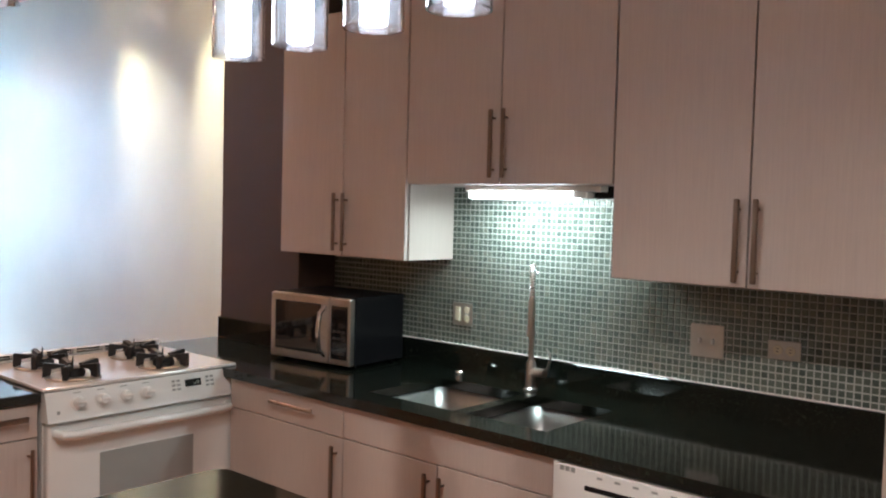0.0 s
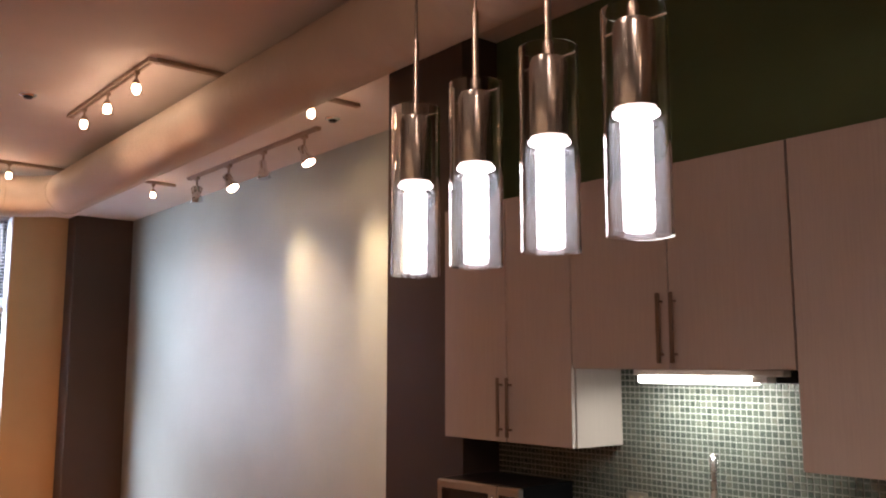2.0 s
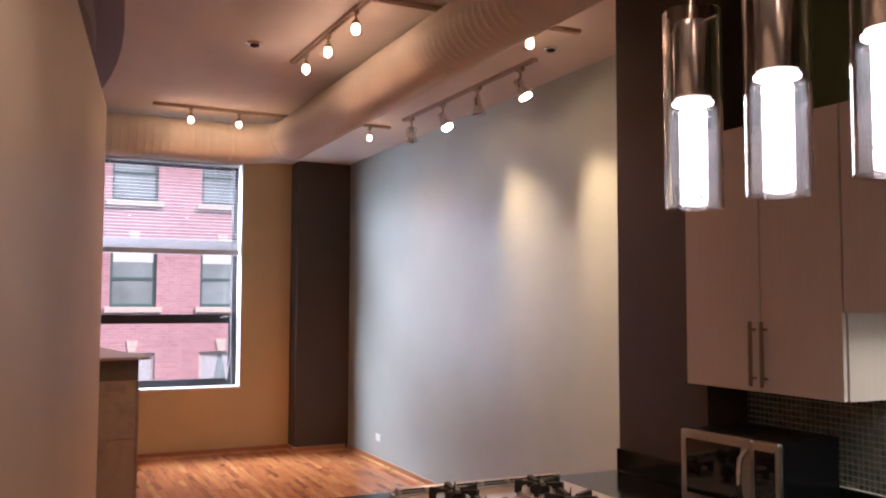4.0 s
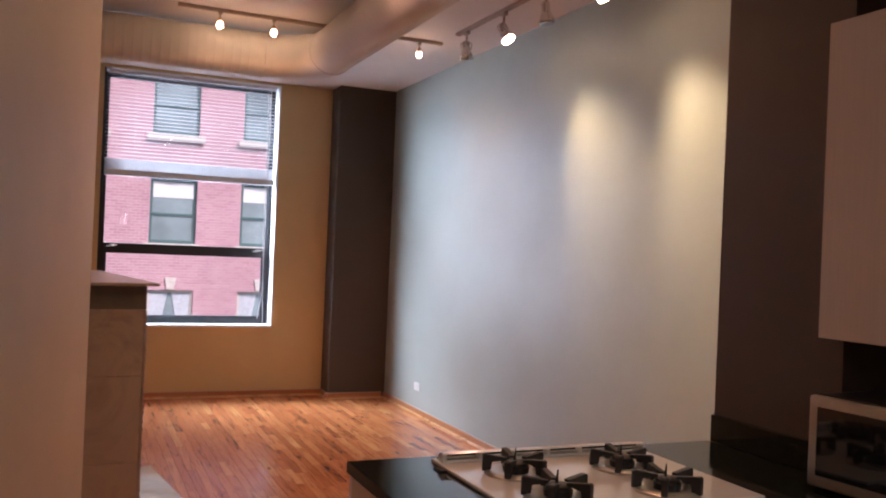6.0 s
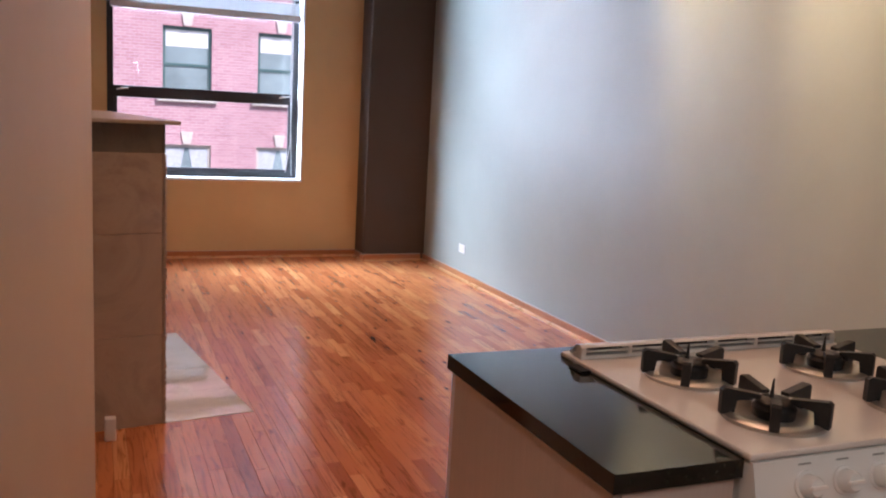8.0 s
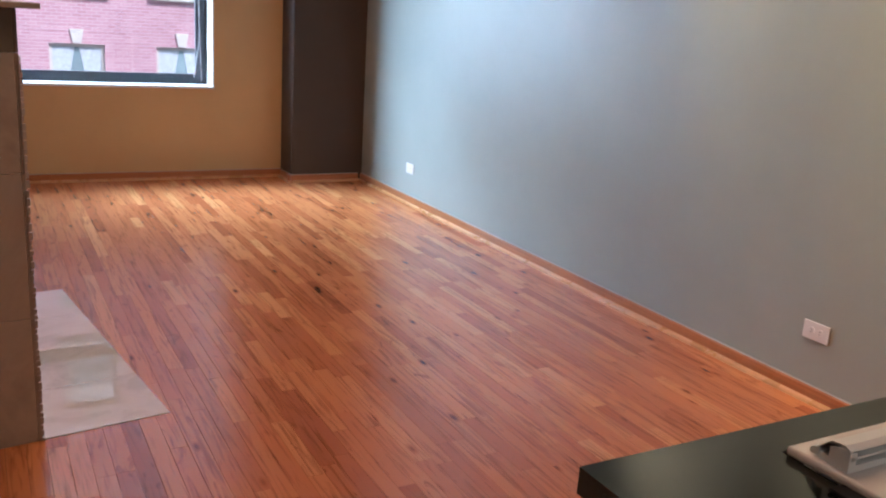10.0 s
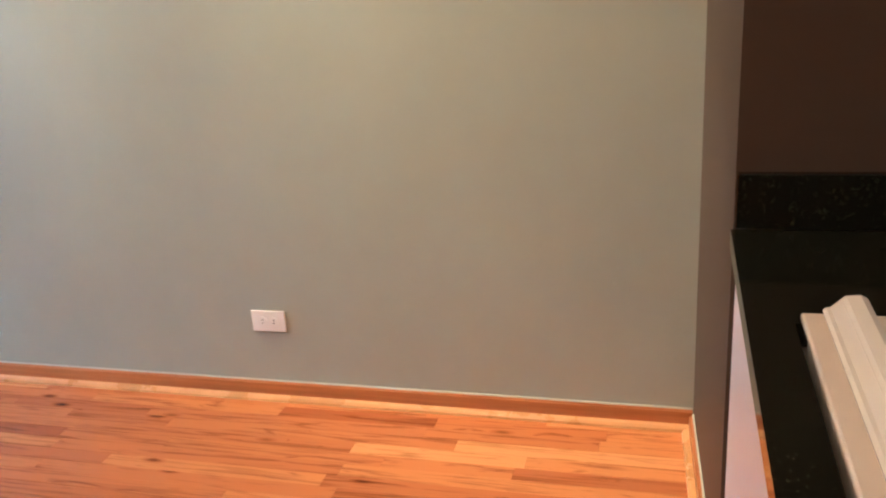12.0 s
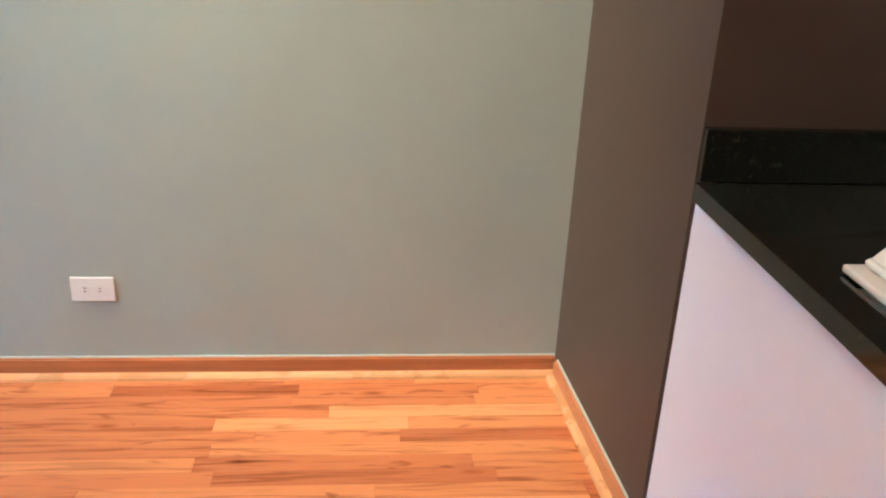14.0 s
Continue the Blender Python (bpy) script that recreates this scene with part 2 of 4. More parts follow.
GROUT = plain("pale_grout", (0.44, 0.46, 0.42), 0.8, 0.0, 0.08, 90)
MARBLE = marble("beige_marble", (0.30, 0.25, 0.20), (0.42, 0.36, 0.29))
MARBLED = marble("darker_marble_band", (0.10, 0.095, 0.075), (0.16, 0.15, 0.12))
HEARTH = marble("pale_polished_tile", (0.54, 0.54, 0.54), (0.63, 0.63, 0.63), 0.02)
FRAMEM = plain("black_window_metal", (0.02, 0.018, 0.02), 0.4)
PANE = glass("window_glass")
CLEAR = glass("clear_glass", (0.98, 0.99, 1.0))
SLAT = plain("white_slat", (0.66, 0.66, 0.66), 0.4)
BRICK = brickwork()
STONE = plain("limestone", (0.60, 0.57, 0.52), 0.8, 0.0, 0.1, 8)
TEAL = plain("green_window_paint", (0.07, 0.15, 0.15), 0.4)
# pale teal base colour draws the sky reflected in these panes
FARGLASS = plain("far_window_glass", (0.24, 0.33, 0.35), 0.08, 0.0, 0.3, 0.8)
SHADEW = plain("white_roller_shade", (0.75, 0.78, 0.78), 0.7)
CURTAIN = plain("sheer_curtain", (0.50, 0.56, 0.60), 0.8, 0.0, 0.15, 12)
ASPHALT = plain("asphalt", (0.05, 0.05, 0.05), 0.9, 0.0, 0.2, 20)
BULB = emitter("halogen_bulb", (1.0, 0.74, 0.46), 60)
PENDANT_GLOW = emitter("pendant_glow", (0.95, 0.97, 1.0), 18)
pt = PENDANT_GLOW.node_tree
vor = pt.nodes.new("ShaderNodeTexVoronoi")
vor.inputs["Scale"].default_value = 80
ptc = pt.nodes.new("ShaderNodeTexCoord")
pt.links.new(ptc.outputs["Object"], vor.inputs["Vector"])
pr = pt.nodes.new("ShaderNodeMapRange")
pr.inputs["From Min"].default_value, pr.inputs["From Max"].default_value = 0.22, 0.66
pr.inputs["To Min"].default_value, pr.inputs["To Max"].default_value = 0.25, 5.5
pt.links.new(vor.outputs["Distance"], pr.inputs["Value"])
pt.links.new(pr.outputs[0], pt.nodes["Principled BSDF"].inputs["Emission Strength"])
DISC_GLOW = emitter("disc_glow", (0.95, 0.97, 1.0), 5)
# bluish see-through sleeve, added to draw the haze of the lit glass
HAZE, _, hz = material("haze_sleeve")
hz.inputs["Base Color"].default_value = (0.78, 0.92, 1.0, 1)
hz.inputs["Roughness"].default_value = 0.3
hz.inputs["Alpha"].default_value = 0.05
TUBE = emitter("fluorescent_tube", (0.90, 1.0, 0.92), 9)
CLOCK = plain("clock_digits", (0.30, 0.33, 0.28), 0.4)

# ---- mesh helpers ----


def mesh_object(name, bm, mat, parent=None, label="", smooth=False):
    me = bpy.data.meshes.new(name)
    bmesh.ops.recalc_face_normals(bm, faces=bm.faces)
    bm.to_mesh(me)
    bm.free()
    me.materials.append(mat)
    if smooth:
        me.shade_smooth()
        me.set_sharp_from_angle(angle=radians(40))
    ob = new(name, me)
    if parent:
        ob.parent = parent
    if label:
        ob["label"] = label
    return ob


def part(name, bm, mat, parent, label="", smooth=False):
    return mesh_object(name, bm, mat, parent, label, smooth)


def thing(name, label, category, group="", kind="", at=None):
    ob = new(name)
    ob.empty_display_size = 0.1
    if at is not None:
        ob.matrix_world = at
    return tagged(ob, label, category, group, kind)


def box(x0, x1, y0, y1, z0, z1, bevel=0.0, bm=None, m=None, seg=1):
    bm = bm or bmesh.new()
    t = Matrix.Translation(((x0 + x1) / 2, (y0 + y1) / 2, (z0 + z1) / 2)) @ Matrix.Diagonal((abs(x1 - x0), abs(y1 - y0), abs(z1 - z0), 1))
    vs = bmesh.ops.create_cube(bm, size=1, matrix=(m @ t) if m else t)["verts"]
    if bevel:
        es = list({e for v in vs for e in v.link_edges})
        bmesh.ops.bevel(bm, geom=es, offset=bevel, segments=seg, affect="EDGES", profile=0.5)
    return bm


def turned(p, q, r0, r1=None, seg=16, bm=None, caps=True):
    """A round bar from p to q."""
    bm = bm or bmesh.new()
    p, q = Vector(p), Vector(q)
    t = Matrix.Translation((p + q) / 2) @ (q - p).to_track_quat("Z", "Y").to_matrix().to_4x4()
    bmesh.ops.create_cone(bm, cap_ends=caps, segments=seg, radius1=r0, radius2=r0 if r1 is None else r1, depth=(q - p).length, matrix=t)
    return bm


def lathe(profile, seg=24, at=(0, 0, 0), bm=None, closed=False):
    """Turns a profile of (radius, height) round the upright axis."""
    bm = bm or bmesh.new()
    rings = []
    for r, z in profile:
        rings.append([bm.verts.new((at[0] + r * math.cos(2 * math.pi * i / seg), at[1] + r * math.sin(2 * math.pi * i / seg), at[2] + z)) for i in range(seg)])
    pairs = list(zip(rings, rings[1:])) + ([(rings[-1], rings[0])] if closed else [])
    for a, b in pairs:
        for i in range(seg):
            bm.faces.new((a[i], a[(i + 1) % seg], b[(i + 1) % seg], b[i]))
    if not closed:
        for ring in (rings[0], rings[-1]):
            bm.faces.new(ring)
    return bm


def swept(points, r, seg=12, bm=None):
    """A tube along points; r may be a number or one a point."""
    bm = bm or bmesh.new()
    pts = [Vector(p) for p in points]
    rs = r if isinstance(r, list) else [r] * len(pts)
    rings, up = [], None
    for i, p in enumerate(pts):
        d = (pts[min(i + 1, len(pts) - 1)] - pts[max(i - 1, 0)]).normalized()
        if up is None:
            up = d.orthogonal().normalized()
        up = (up - d * up.dot(d)).normalized()
        side = d.cross(up)
        rings.append([bm.verts.new(p + rs[i] * (math.cos(a) * up + math.sin(a) * side)) for a in (2 * math.pi * k / seg for k in range(seg))])
    for a, b in zip(rings, rings[1:]):
        for i in range(seg):
            bm.faces.new((a[i], a[(i + 1) % seg], b[(i + 1) % seg], b[i]))
    bm.faces.new(rings[0])
    bm.faces.new(rings[-1])
    return bm


def prism(outline, z0, z1, bm=None):
    """An upright solid over a plan outline."""
    bm = bm or bmesh.new()
    lo = [bm.verts.new((x, y, z0)) for x, y in outline]
    hi = [bm.verts.new((x, y, z1)) for x, y in outline]
    bm.faces.new(lo)
    bm.faces.new(hi)
    n = len(outline)
    for i in range(n):
        bm.faces.new((lo[i], lo[(i + 1) % n], hi[(i + 1) % n], hi[i]))
    return bm


def structure(name, bm, mat, label, category, smooth=False):
    return tagged(mesh_object(name, bm, mat, None, "", smooth), label, category, "", "structure")


# ---- the rooms ----
WEST, NORTH, EAST, SOUTH = -9.855, 3.90, 2.3, -0.6
KITCH = 3.39
WIN = (1.045, 2.742, 0.744, 3.235)

structure("ground", box(-400, 400, -400, 400, -9.3, -9.0), ASPHALT, "dark asphalt street far below the windows", "ground")
structure("floor", box(WEST - 0.3, EAST + 0.2, SOUTH - 0.2, NORTH + 0.2, -0.2, FL - 0.012), JOINT, "dark sub-floor under the hardwood strips", "floor")
structure("ceiling", box(WEST - 0.3, EAST + 0.2, SOUTH - 0.2, NORTH + 0.2, CEIL, CEIL + 0.2), WHITE_CEIL, "white painted ceiling lit warm by track lamps", "ceiling")
structure("wall_north", box(WEST - 0.3, -3.35, NORTH, NORTH + 0.2, -0.2, CEIL), GREY, "sage grey painted long wall with pools of lamp light", "wall")
structure("wall_kitchen", box(-3.048, EAST + 0.2, KITCH, KITCH + 0.3, -0.2, CEIL), GREEN, "dark green painted kitchen wall", "wall")
structure("wall_column", prism([(-3.648, 3.165), (-3.05, 3.165), (-3.05, 4.05), (-3.694, 4.05)], -0.2, CEIL), BROWN, "dark brown painted column between kitchen and living room", "column")
structure("wall_pilaster", box(WEST - 0.02, -9.572, 3.29, NORTH + 0.02, -0.2, CEIL, 0.012, seg=2), BROWN, "dark brown painted pilaster in the corner by the window", "pilaster")
bm = box(WEST - 0.3, WEST, SOUTH - 0.2, WIN[0], -0.2, CEIL)
box(WEST - 0.3, WEST, WIN[1], NORTH + 0.2, -0.2, CEIL, bm=bm)
box(WEST - 0.3, WEST, WIN[0], WIN[1], -0.2, WIN[2], bm=bm)
box(WEST - 0.3, WEST, WIN[0], WIN[1], WIN[3], CEIL, bm=bm)
structure("wall_west", bm, TAN, "tan painted wall with a tall window", "wall")
structure("wall_east", box(EAST, EAST + 0.2, SOUTH - 0.2, NORTH + 0.2, -0.2, CEIL), TAUPE, "plain taupe wall behind the kitchen", "wall")
structure("wall_south", box(WEST - 0.3, EAST + 0.2, SOUTH - 0.2, SOUTH, -0.2, CEIL), TAUPE, "plain taupe wall behind the partition", "wall")

# partition beside the walk: low wall with a rounded end, slightly out of square
PX, PY = -4.75, 0.925
slope = math.atan2(0.133, 1.0)
ux, uy = math.cos(slope), -math.sin(slope)
outline = []
for s in np.linspace(6.98, 0.06, 30):
    outline.append((PX + ux * s, PY + uy * s))
for a in np.linspace(90, 270, 13):
    c, r = (PX + ux * 0.07, PY + uy * 0.07 - 0.07), 0.07
    outline.append((c[0] + r * math.cos(radians(a)), c[1] + r * math.sin(radians(a))))
outline += [(PX + ux * 6.98, PY + uy * 6.98 - 0.14)]
structure("wall_partition", prism(outline, -0.2, 2.63), TAUPE, "smooth taupe partition wall with a rounded end", "wall", True)

# curved two-step soffit hung over the partition
def soffit_arc(inset):
    pts = []
    for i in range(33):
        a = radians(200 - 220 * i / 32)
        pts.append((-5.35 + (2.75 - inset) * math.cos(a), 0.10 + (0.915 - inset) * math.sin(a)))
    return pts


tagged(mesh_object("soffit", prism(soffit_arc(0.0), 3.03, CEIL - 0.002), SOFFIT, smooth=True), "curved brown soffit hung under the ceiling", "soffit", "", "structure")
tagged(mesh_object("soffit_step", prism(soffit_arc(0.13), 2.90, 3.028), SOFFIT, smooth=True), "lower curved step of the brown soffit", "soffit", "", "structure")


def baseboard(x0, y0, x1, y1, nx, ny):
    """Board and quarter-round along a wall line, with (nx, ny) pointing into the room."""
    length = math.hypot(x1 - x0, y1 - y0)
    m = Matrix.Translation((x0, y0, 0)) @ Matrix.Rotation(math.atan2(y1 - y0, x1 - x0), 4, "Z")
    side = 1 if (-(y1 - y0) * nx + (x1 - x0) * ny) > 0 else -1
    bm = box(0, length, 0, side * 0.014, FL, 0.099, m=m)
    es = [e for e in bm.edges if all(v.co.z > 0.095 for v in e.verts)]
    bmesh.ops.bevel(bm, geom=es, offset=0.004, segments=2, affect="EDGES")
    board = tagged(mesh_object("baseboard", bm, BOARD), "reddish stained wood baseboard along the wall", "baseboard", "", "structure")
    bm = bmesh.new()
    prof = [(0.014, FL), (0.034, FL), (0.032, FL + 0.008), (0.026, FL + 0.014), (0.014, FL + 0.018)]
    ends = [[bm.verts.new(m @ Vector((s, side * a, z))) for a, z in prof] for s in (0.0, length)]
    bm.faces.new(ends[0])
    bm.faces.new(ends[1])
    for i in range(len(prof)):
        j = (i + 1) % len(prof)
        bm.faces.new((ends[0][i], ends[0][j], ends[1][j], ends[1][i]))
    part("caulk_bead", box(0, length, side * 0.0005, side * 0.006, 0.0992, 0.1025, m=m), GROUT, board, "thin pale caulk line")
    part("shoe_moulding", bm, SHOE, board, "lighter quarter-round shoe moulding")


baseboard(-9.572, NORTH, -3.688, NORTH, 0, -1)
baseboard(WEST, SOUTH, WEST, 3.288, 1, 0)
baseboard(-9.572, 3.2542, -9.572, NORTH - 0.036, 1, 0)
baseboard(WEST + 0.036, 3.29, -9.5365, 3.29, 0, -1)
baseboard(-3.6485, 3.17, -3.6845, NORTH - 0.036, -1, 0)

# ---- the window ----
y0, y1, z0, z1 = WIN
window = thing("window_1", "tall black metal double-hung window with white reveals", "window", "", "structure")
bm = box(WEST - 0.2, WEST + 0.003, y1 - 0.012, y1 - 0.0005, z0, z1)
part("window_reveal", bm, REVEAL, window, "white painted reveal")
# south reveal takes the frame's black, the north one is white
part("window_reveal", box(WEST - 0.2, WEST + 0.003, y0 + 0.0005, y0 + 0.012, z0, z1), FRAMEM, window, "dark reveal on the south side")
part("window_head", box(WEST - 0.2, WEST + 0.003, y0, y1, z1 - 0.012, z1 - 0.0005), REVEAL, window)
part("window_sill", box(WEST - 0.2, WEST + 0.012, y0, y1, z0 + 0.0005, z0 + 0.022, 0.004), REVEAL, window, "white painted sill")
FX = WEST - 0.2
ya, yb, za, zb = y0 + 0.012, y1 - 0.012, z0 + 0.022, z1 - 0.012
part("window_frame", box(FX - 0.07, FX, ya, ya + 0.045, za, zb, 0.003), FRAMEM, window)
part("window_frame", box(FX - 0.07, FX, yb - 0.05, yb, za, zb, 0.003), FRAMEM, window)
part("window_frame", box(FX - 0.07, FX, ya + 0.045, yb - 0.05, zb - 0.05, zb, 0.003), FRAMEM, window)
part("window_frame", box(FX - 0.07, FX, ya + 0.045, yb - 0.05, za, za + 0.035, 0.003), FRAMEM, window)
low = part("lower_sash", box(FX - 0.03, FX + 0.012, ya + 0.03, yb - 0.035, 1.45, 1.55, 0.004), FRAMEM, window, "black meeting rail")
part("sash_rail", box(FX - 0.03, FX + 0.008, ya + 0.045, yb - 0.05, za + 0.034, za + 0.075, 0.003), FRAMEM, low)
part("sash_stile", box(FX - 0.03, FX + 0.008, yb - 0.085, yb - 0.05, za + 0.075, 1.45, 0.003), FRAMEM, low)
part("sash_stile", box(FX - 0.03, FX + 0.008, ya + 0.045, ya + 0.075, za + 0.075, 1.45, 0.003), FRAMEM, low)
for yy in (ya + 0.12, yb - 0.13):
    bm = box(FX + 0.012, FX + 0.022, yy - 0.02, yy + 0.02, 1.52, 1.535, 0.002)
    turned((FX + 0.03, yy - 0.05, 1.514), (FX + 0.03, yy + 0.05, 1.53), 0.007, 0.006, 8, bm)
    part("sash_latch", bm, STEEL, low, "small steel sash latch")
for a, b in ((za + 0.075, 1.45), (1.55, zb - 0.05)):
    p = part("pane", box(FX - 0.024, FX - 0.019, ya + 0.045, yb - 0.05, a, b), PANE, window)
    p.visible_shadow = False

# venetian blind, drawn up to two fifths
blind = thing("venetian_blind", "half-raised white venetian blind with open slats in the window", "blind")
BX = WEST - 0.085
part("headrail", box(BX - 0.028, BX + 0.028, y0 + 0.035, y1 - 0.03, 3.195, 3.222, 0.003), SLAT, blind)
def slat_mesh():
    bm = bmesh.new()
    prof = [(-0.024, -0.001), (-0.012, 0.002), (0.0, 0.003), (0.012, 0.002), (0.024, -0.001), (0.012, 0.0005), (0.0, 0.0015), (-0.012, 0.0005)]
    ends = [[bm.verts.new((a, y, z)) for a, z in prof] for y in (y0 + 0.03, y1 - 0.026)]
    bm.faces.new(ends[0])
    bm.faces.new(ends[1])
    for i in range(len(prof)):
        j = (i + 1) % len(prof)
        bm.faces.new((ends[0][i], ends[0][j], ends[1][j], ends[1][i]))
    return bm


first = part("slat", slat_mesh(), SLAT, blind)
N = 24
for i in range(N):
    ob = first if i == 0 else new("slat", first.data)
    ob.parent = blind
    ob.location = (BX, 0, 2.37 + (3.18 - 2.37) * i / (N - 1))
    ob.rotation_euler = (0, radians(10), 0)
for i in range(16):
    ob = new("slat", first.data)
    ob.parent = blind
    ob.location = (BX + 0.002 * (i % 2), 0, 2.266 + 0.0062 * i)
part("bottom_rail", box(BX - 0.027, BX + 0.030, y0 + 0.03, y1 - 0.026, 2.205, 2.262, 0.005), SLAT, blind)
for yy in (y0 + 0.3, (y0 + y1) / 2, y1 - 0.3):
    part("ladder_cord", turned((BX + 0.026, yy, 2.25), (BX + 0.026, yy, 3.2), 0.0012, seg=6), SLAT, blind)
part("pull_cord", swept([(BX + 0.04, y1 - 0.09, 3.19), (BX + 0.045, y1 - 0.10, 2.0), (BX + 0.05, y1 - 0.105, 1.1), (BX + 0.06, y1 - 0.15, 0.83)], 0.004, 6), SLAT, blind)
part("pull_cord", swept([(BX + 0.045, y1 - 0.12, 3.19), (BX + 0.05, y1 - 0.115, 1.6), (BX + 0.055, y1 - 0.09, 0.80)], 0.003, 6), SLAT, blind)

# ---- across the street ----
house = thing("brick_building", "red brick apartment building across the street, coloured pale for haze, with green sash windows", "building", at=None)
HX = -25.0
cols = [-4.5, -2.15, 0.22, 2.6, 4.97, 7.34, 9.7, 12.1]
rows = [(-7.1, -5.4), (-4.35, -2.55), (-1.5, 0.29), (1.53, 3.25), (4.42, 6.15), (7.2, 8.9)]
WW = 1.2
bm = bmesh.new()
ys = [-14.0] + [v for c in cols for v in (c, c + WW)] + [22.0]
for i in range(0, len(ys), 2):
    box(HX - 0.5, HX, ys[i], ys[i + 1], -9.0, 10.6, bm=bm)
zs = [-9.0] + [v for r in rows for v in r] + [10.6]
for c in cols:
    for i in range(0, len(zs), 2):
        box(HX - 0.5, HX, c, c + WW, zs[i], zs[i + 1], bm=bm)
part("wall", bm, BRICK, house)
part("back_wall", box(HX - 9, HX - 0.7, -14, 22, -9, 10.5), BRICK, house)
part("cornice", box(HX - 9, HX + 0.35, -14.2, 22.2, 10.6, 11.1, 0.05), STONE, house, "limestone cornice")
for r, (a, b) in enumerate(rows):
    for ci, c in enumerate(cols):
        w = new("window")
        w.parent = house
        fb = box(HX - 0.16, HX - 0.08, c, c + 0.07, a, b)
        box(HX - 0.16, HX - 0.08, c + WW - 0.07, c + WW, a, b, bm=fb)
        box(HX - 0.16, HX - 0.08, c + 0.07, c + WW - 0.07, b - 0.07, b, bm=fb)
        box(HX - 0.16, HX - 0.08, c + 0.07, c + WW - 0.07, a, a + 0.09, bm=fb)
        box(HX - 0.16, HX - 0.10, c + 0.07, c + WW - 0.07, (a + b) / 2 - 0.12, (a + b) / 2 - 0.05, bm=fb)
        part("frame", fb, TEAL if r != 2 else STONE, w)
        part("pane", box(HX - 0.15, HX - 0.13, c + 0.07, c + WW - 0.07, a + 0.09, b - 0.07), FARGLASS, w)
        if r in (1, 3, 5):
            part("shade", box(HX - 0.128, HX - 0.12, c + 0.08, c + WW - 0.08, b - 0.50, b - 0.08), SHADEW, w, "white roller shade half down")
        if r == 2:
            for k in (0, 1):
                s0, s1 = (c + 0.07, c + 0.55) if k == 0 else (c + WW - 0.55, c + WW - 0.07)
                bm = bmesh.new()
                out = s0 if k == 0 else s1
                inn = s1 if k == 0 else s0
                vs = [bm.verts.new((HX - 0.12, yy, zz)) for yy, zz in ((out, a + 0.1), (out, b - 0.08), (inn, b - 0.08), (out + (inn - out) * 0.4, a + 0.1))]
                f0 = bm.faces.new(vs)
                ex = bmesh.ops.extrude_face_region(bm, geom=[f0])["geom"]
                bmesh.ops.translate(bm, verts=[v for v in ex if isinstance(v, bmesh.types.BMVert)], vec=(0.01, 0, 0))
                part("curtain", bm, CURTAIN, w, "drawn-back sheer curtain")
        part("sill", box(HX - 0.05, HX + 0.12, c - 0.14, c + WW + 0.14, a - 0.16, a, 0.015), STONE, w, "pale limestone sill")
        kb = bmesh.new()
        vs = [kb.verts.new((x, c + WW / 2 + s * d, z)) for x in (HX - 0.02, HX + 0.05) for z, d in ((b + 0.02, 0.09), (b + 0.34, 0.15)) for s in (-1, 1)]
        bmesh.ops.convex_hull(kb, input=vs)
        part("keystone", kb, STONE, w, "pale limestone keystone")

# ---- duct and track lights ----
duct = thing("spiral_duct", "exposed painted spiral air duct hung under the ceiling", "duct")
DY, DZ, DR, DX = 2.575, 3.065, 0.172, -7.74
BEND = 0.42
RIB = ((0.0, 0.0), (0.046, 0.0), (0.050, 0.0012), (0.057, 0.0012), (0.061, 0.0))


def ribbed(start, step, length):
    """Stations and radii along a straight run of spiral seam."""
    out, d = [], 0.0
    while d < length - 0.062:
        for a, lift in RIB:
            out.append((Vector(start) + Vector(step) * (d + a), DR + lift))
        d += 0.064
    return out


run = ribbed((EAST, DY, DZ), (-1, 0, 0), EAST - DX - BEND - 0.02)
arc = [((DX + BEND - BEND * math.sin(a), DY - BEND + BEND * math.cos(a), DZ), DR) for a in (radians(90 * i / 14) for i in range(1, 15))]
tail = ribbed((DX, DY - BEND - 0.03, DZ), (0, -1, 0), 2.70)
full = run + arc + tail
part("duct_pipe", swept([p for p, _ in full], [q for _, q in full], 40), DUCT, duct, smooth=True)
for p, d in (((DX + BEND - 0.01, DY, DZ), Vector((1, 0, 0))), ((DX, DY - BEND - 0.01, DZ), Vector((0, 1, 0)))):
    c = Vector(p)
    part("duct_collar", swept([c - d * 0.02, c - d * 0.017, c + d * 0.017, c + d * 0.02], [DR + 0.002, DR + 0.006, DR + 0.006, DR + 0.002], 40), DUCT, duct, smooth=True)


def track(x0, y0, x1, y1):
    m = Matrix.Translation((x0, y0, 0)) @ Matrix.Rotation(math.atan2(y1 - y0, x1 - x0), 4, "Z")
    n = math.hypot(x1 - x0, y1 - y0)
    t = thing("light_track", "slim painted lighting track screwed to the ceiling", "light track", "lighting tracks")
    bm = box(0, n, -0.018, -0.006, CEIL - 0.022, CEIL, m=m)
    box(0, n, 0.006, 0.018, CEIL - 0.022, CEIL, bm=bm, m=m)
    box(0, n, -0.006, 0.006, CEIL - 0.010, CEIL, bm=bm, m=m)
    part("rail", bm, TRACK, t)
    for s in (0.0, n):
        part("end_cap", box(s - 0.012, s + 0.012, -0.021, 0.021, CEIL - 0.025, CEIL - 0.0005, 0.002, m=m), TRACK, t)


track(-5.67, 2.115, -4.33, 2.135)
track(-4.33, 2.17, -4.33, 3.41)
track(-7.0, 3.47, -4.93, 3.49)
track(-7.30, 1.46, -7.36, 3.47)


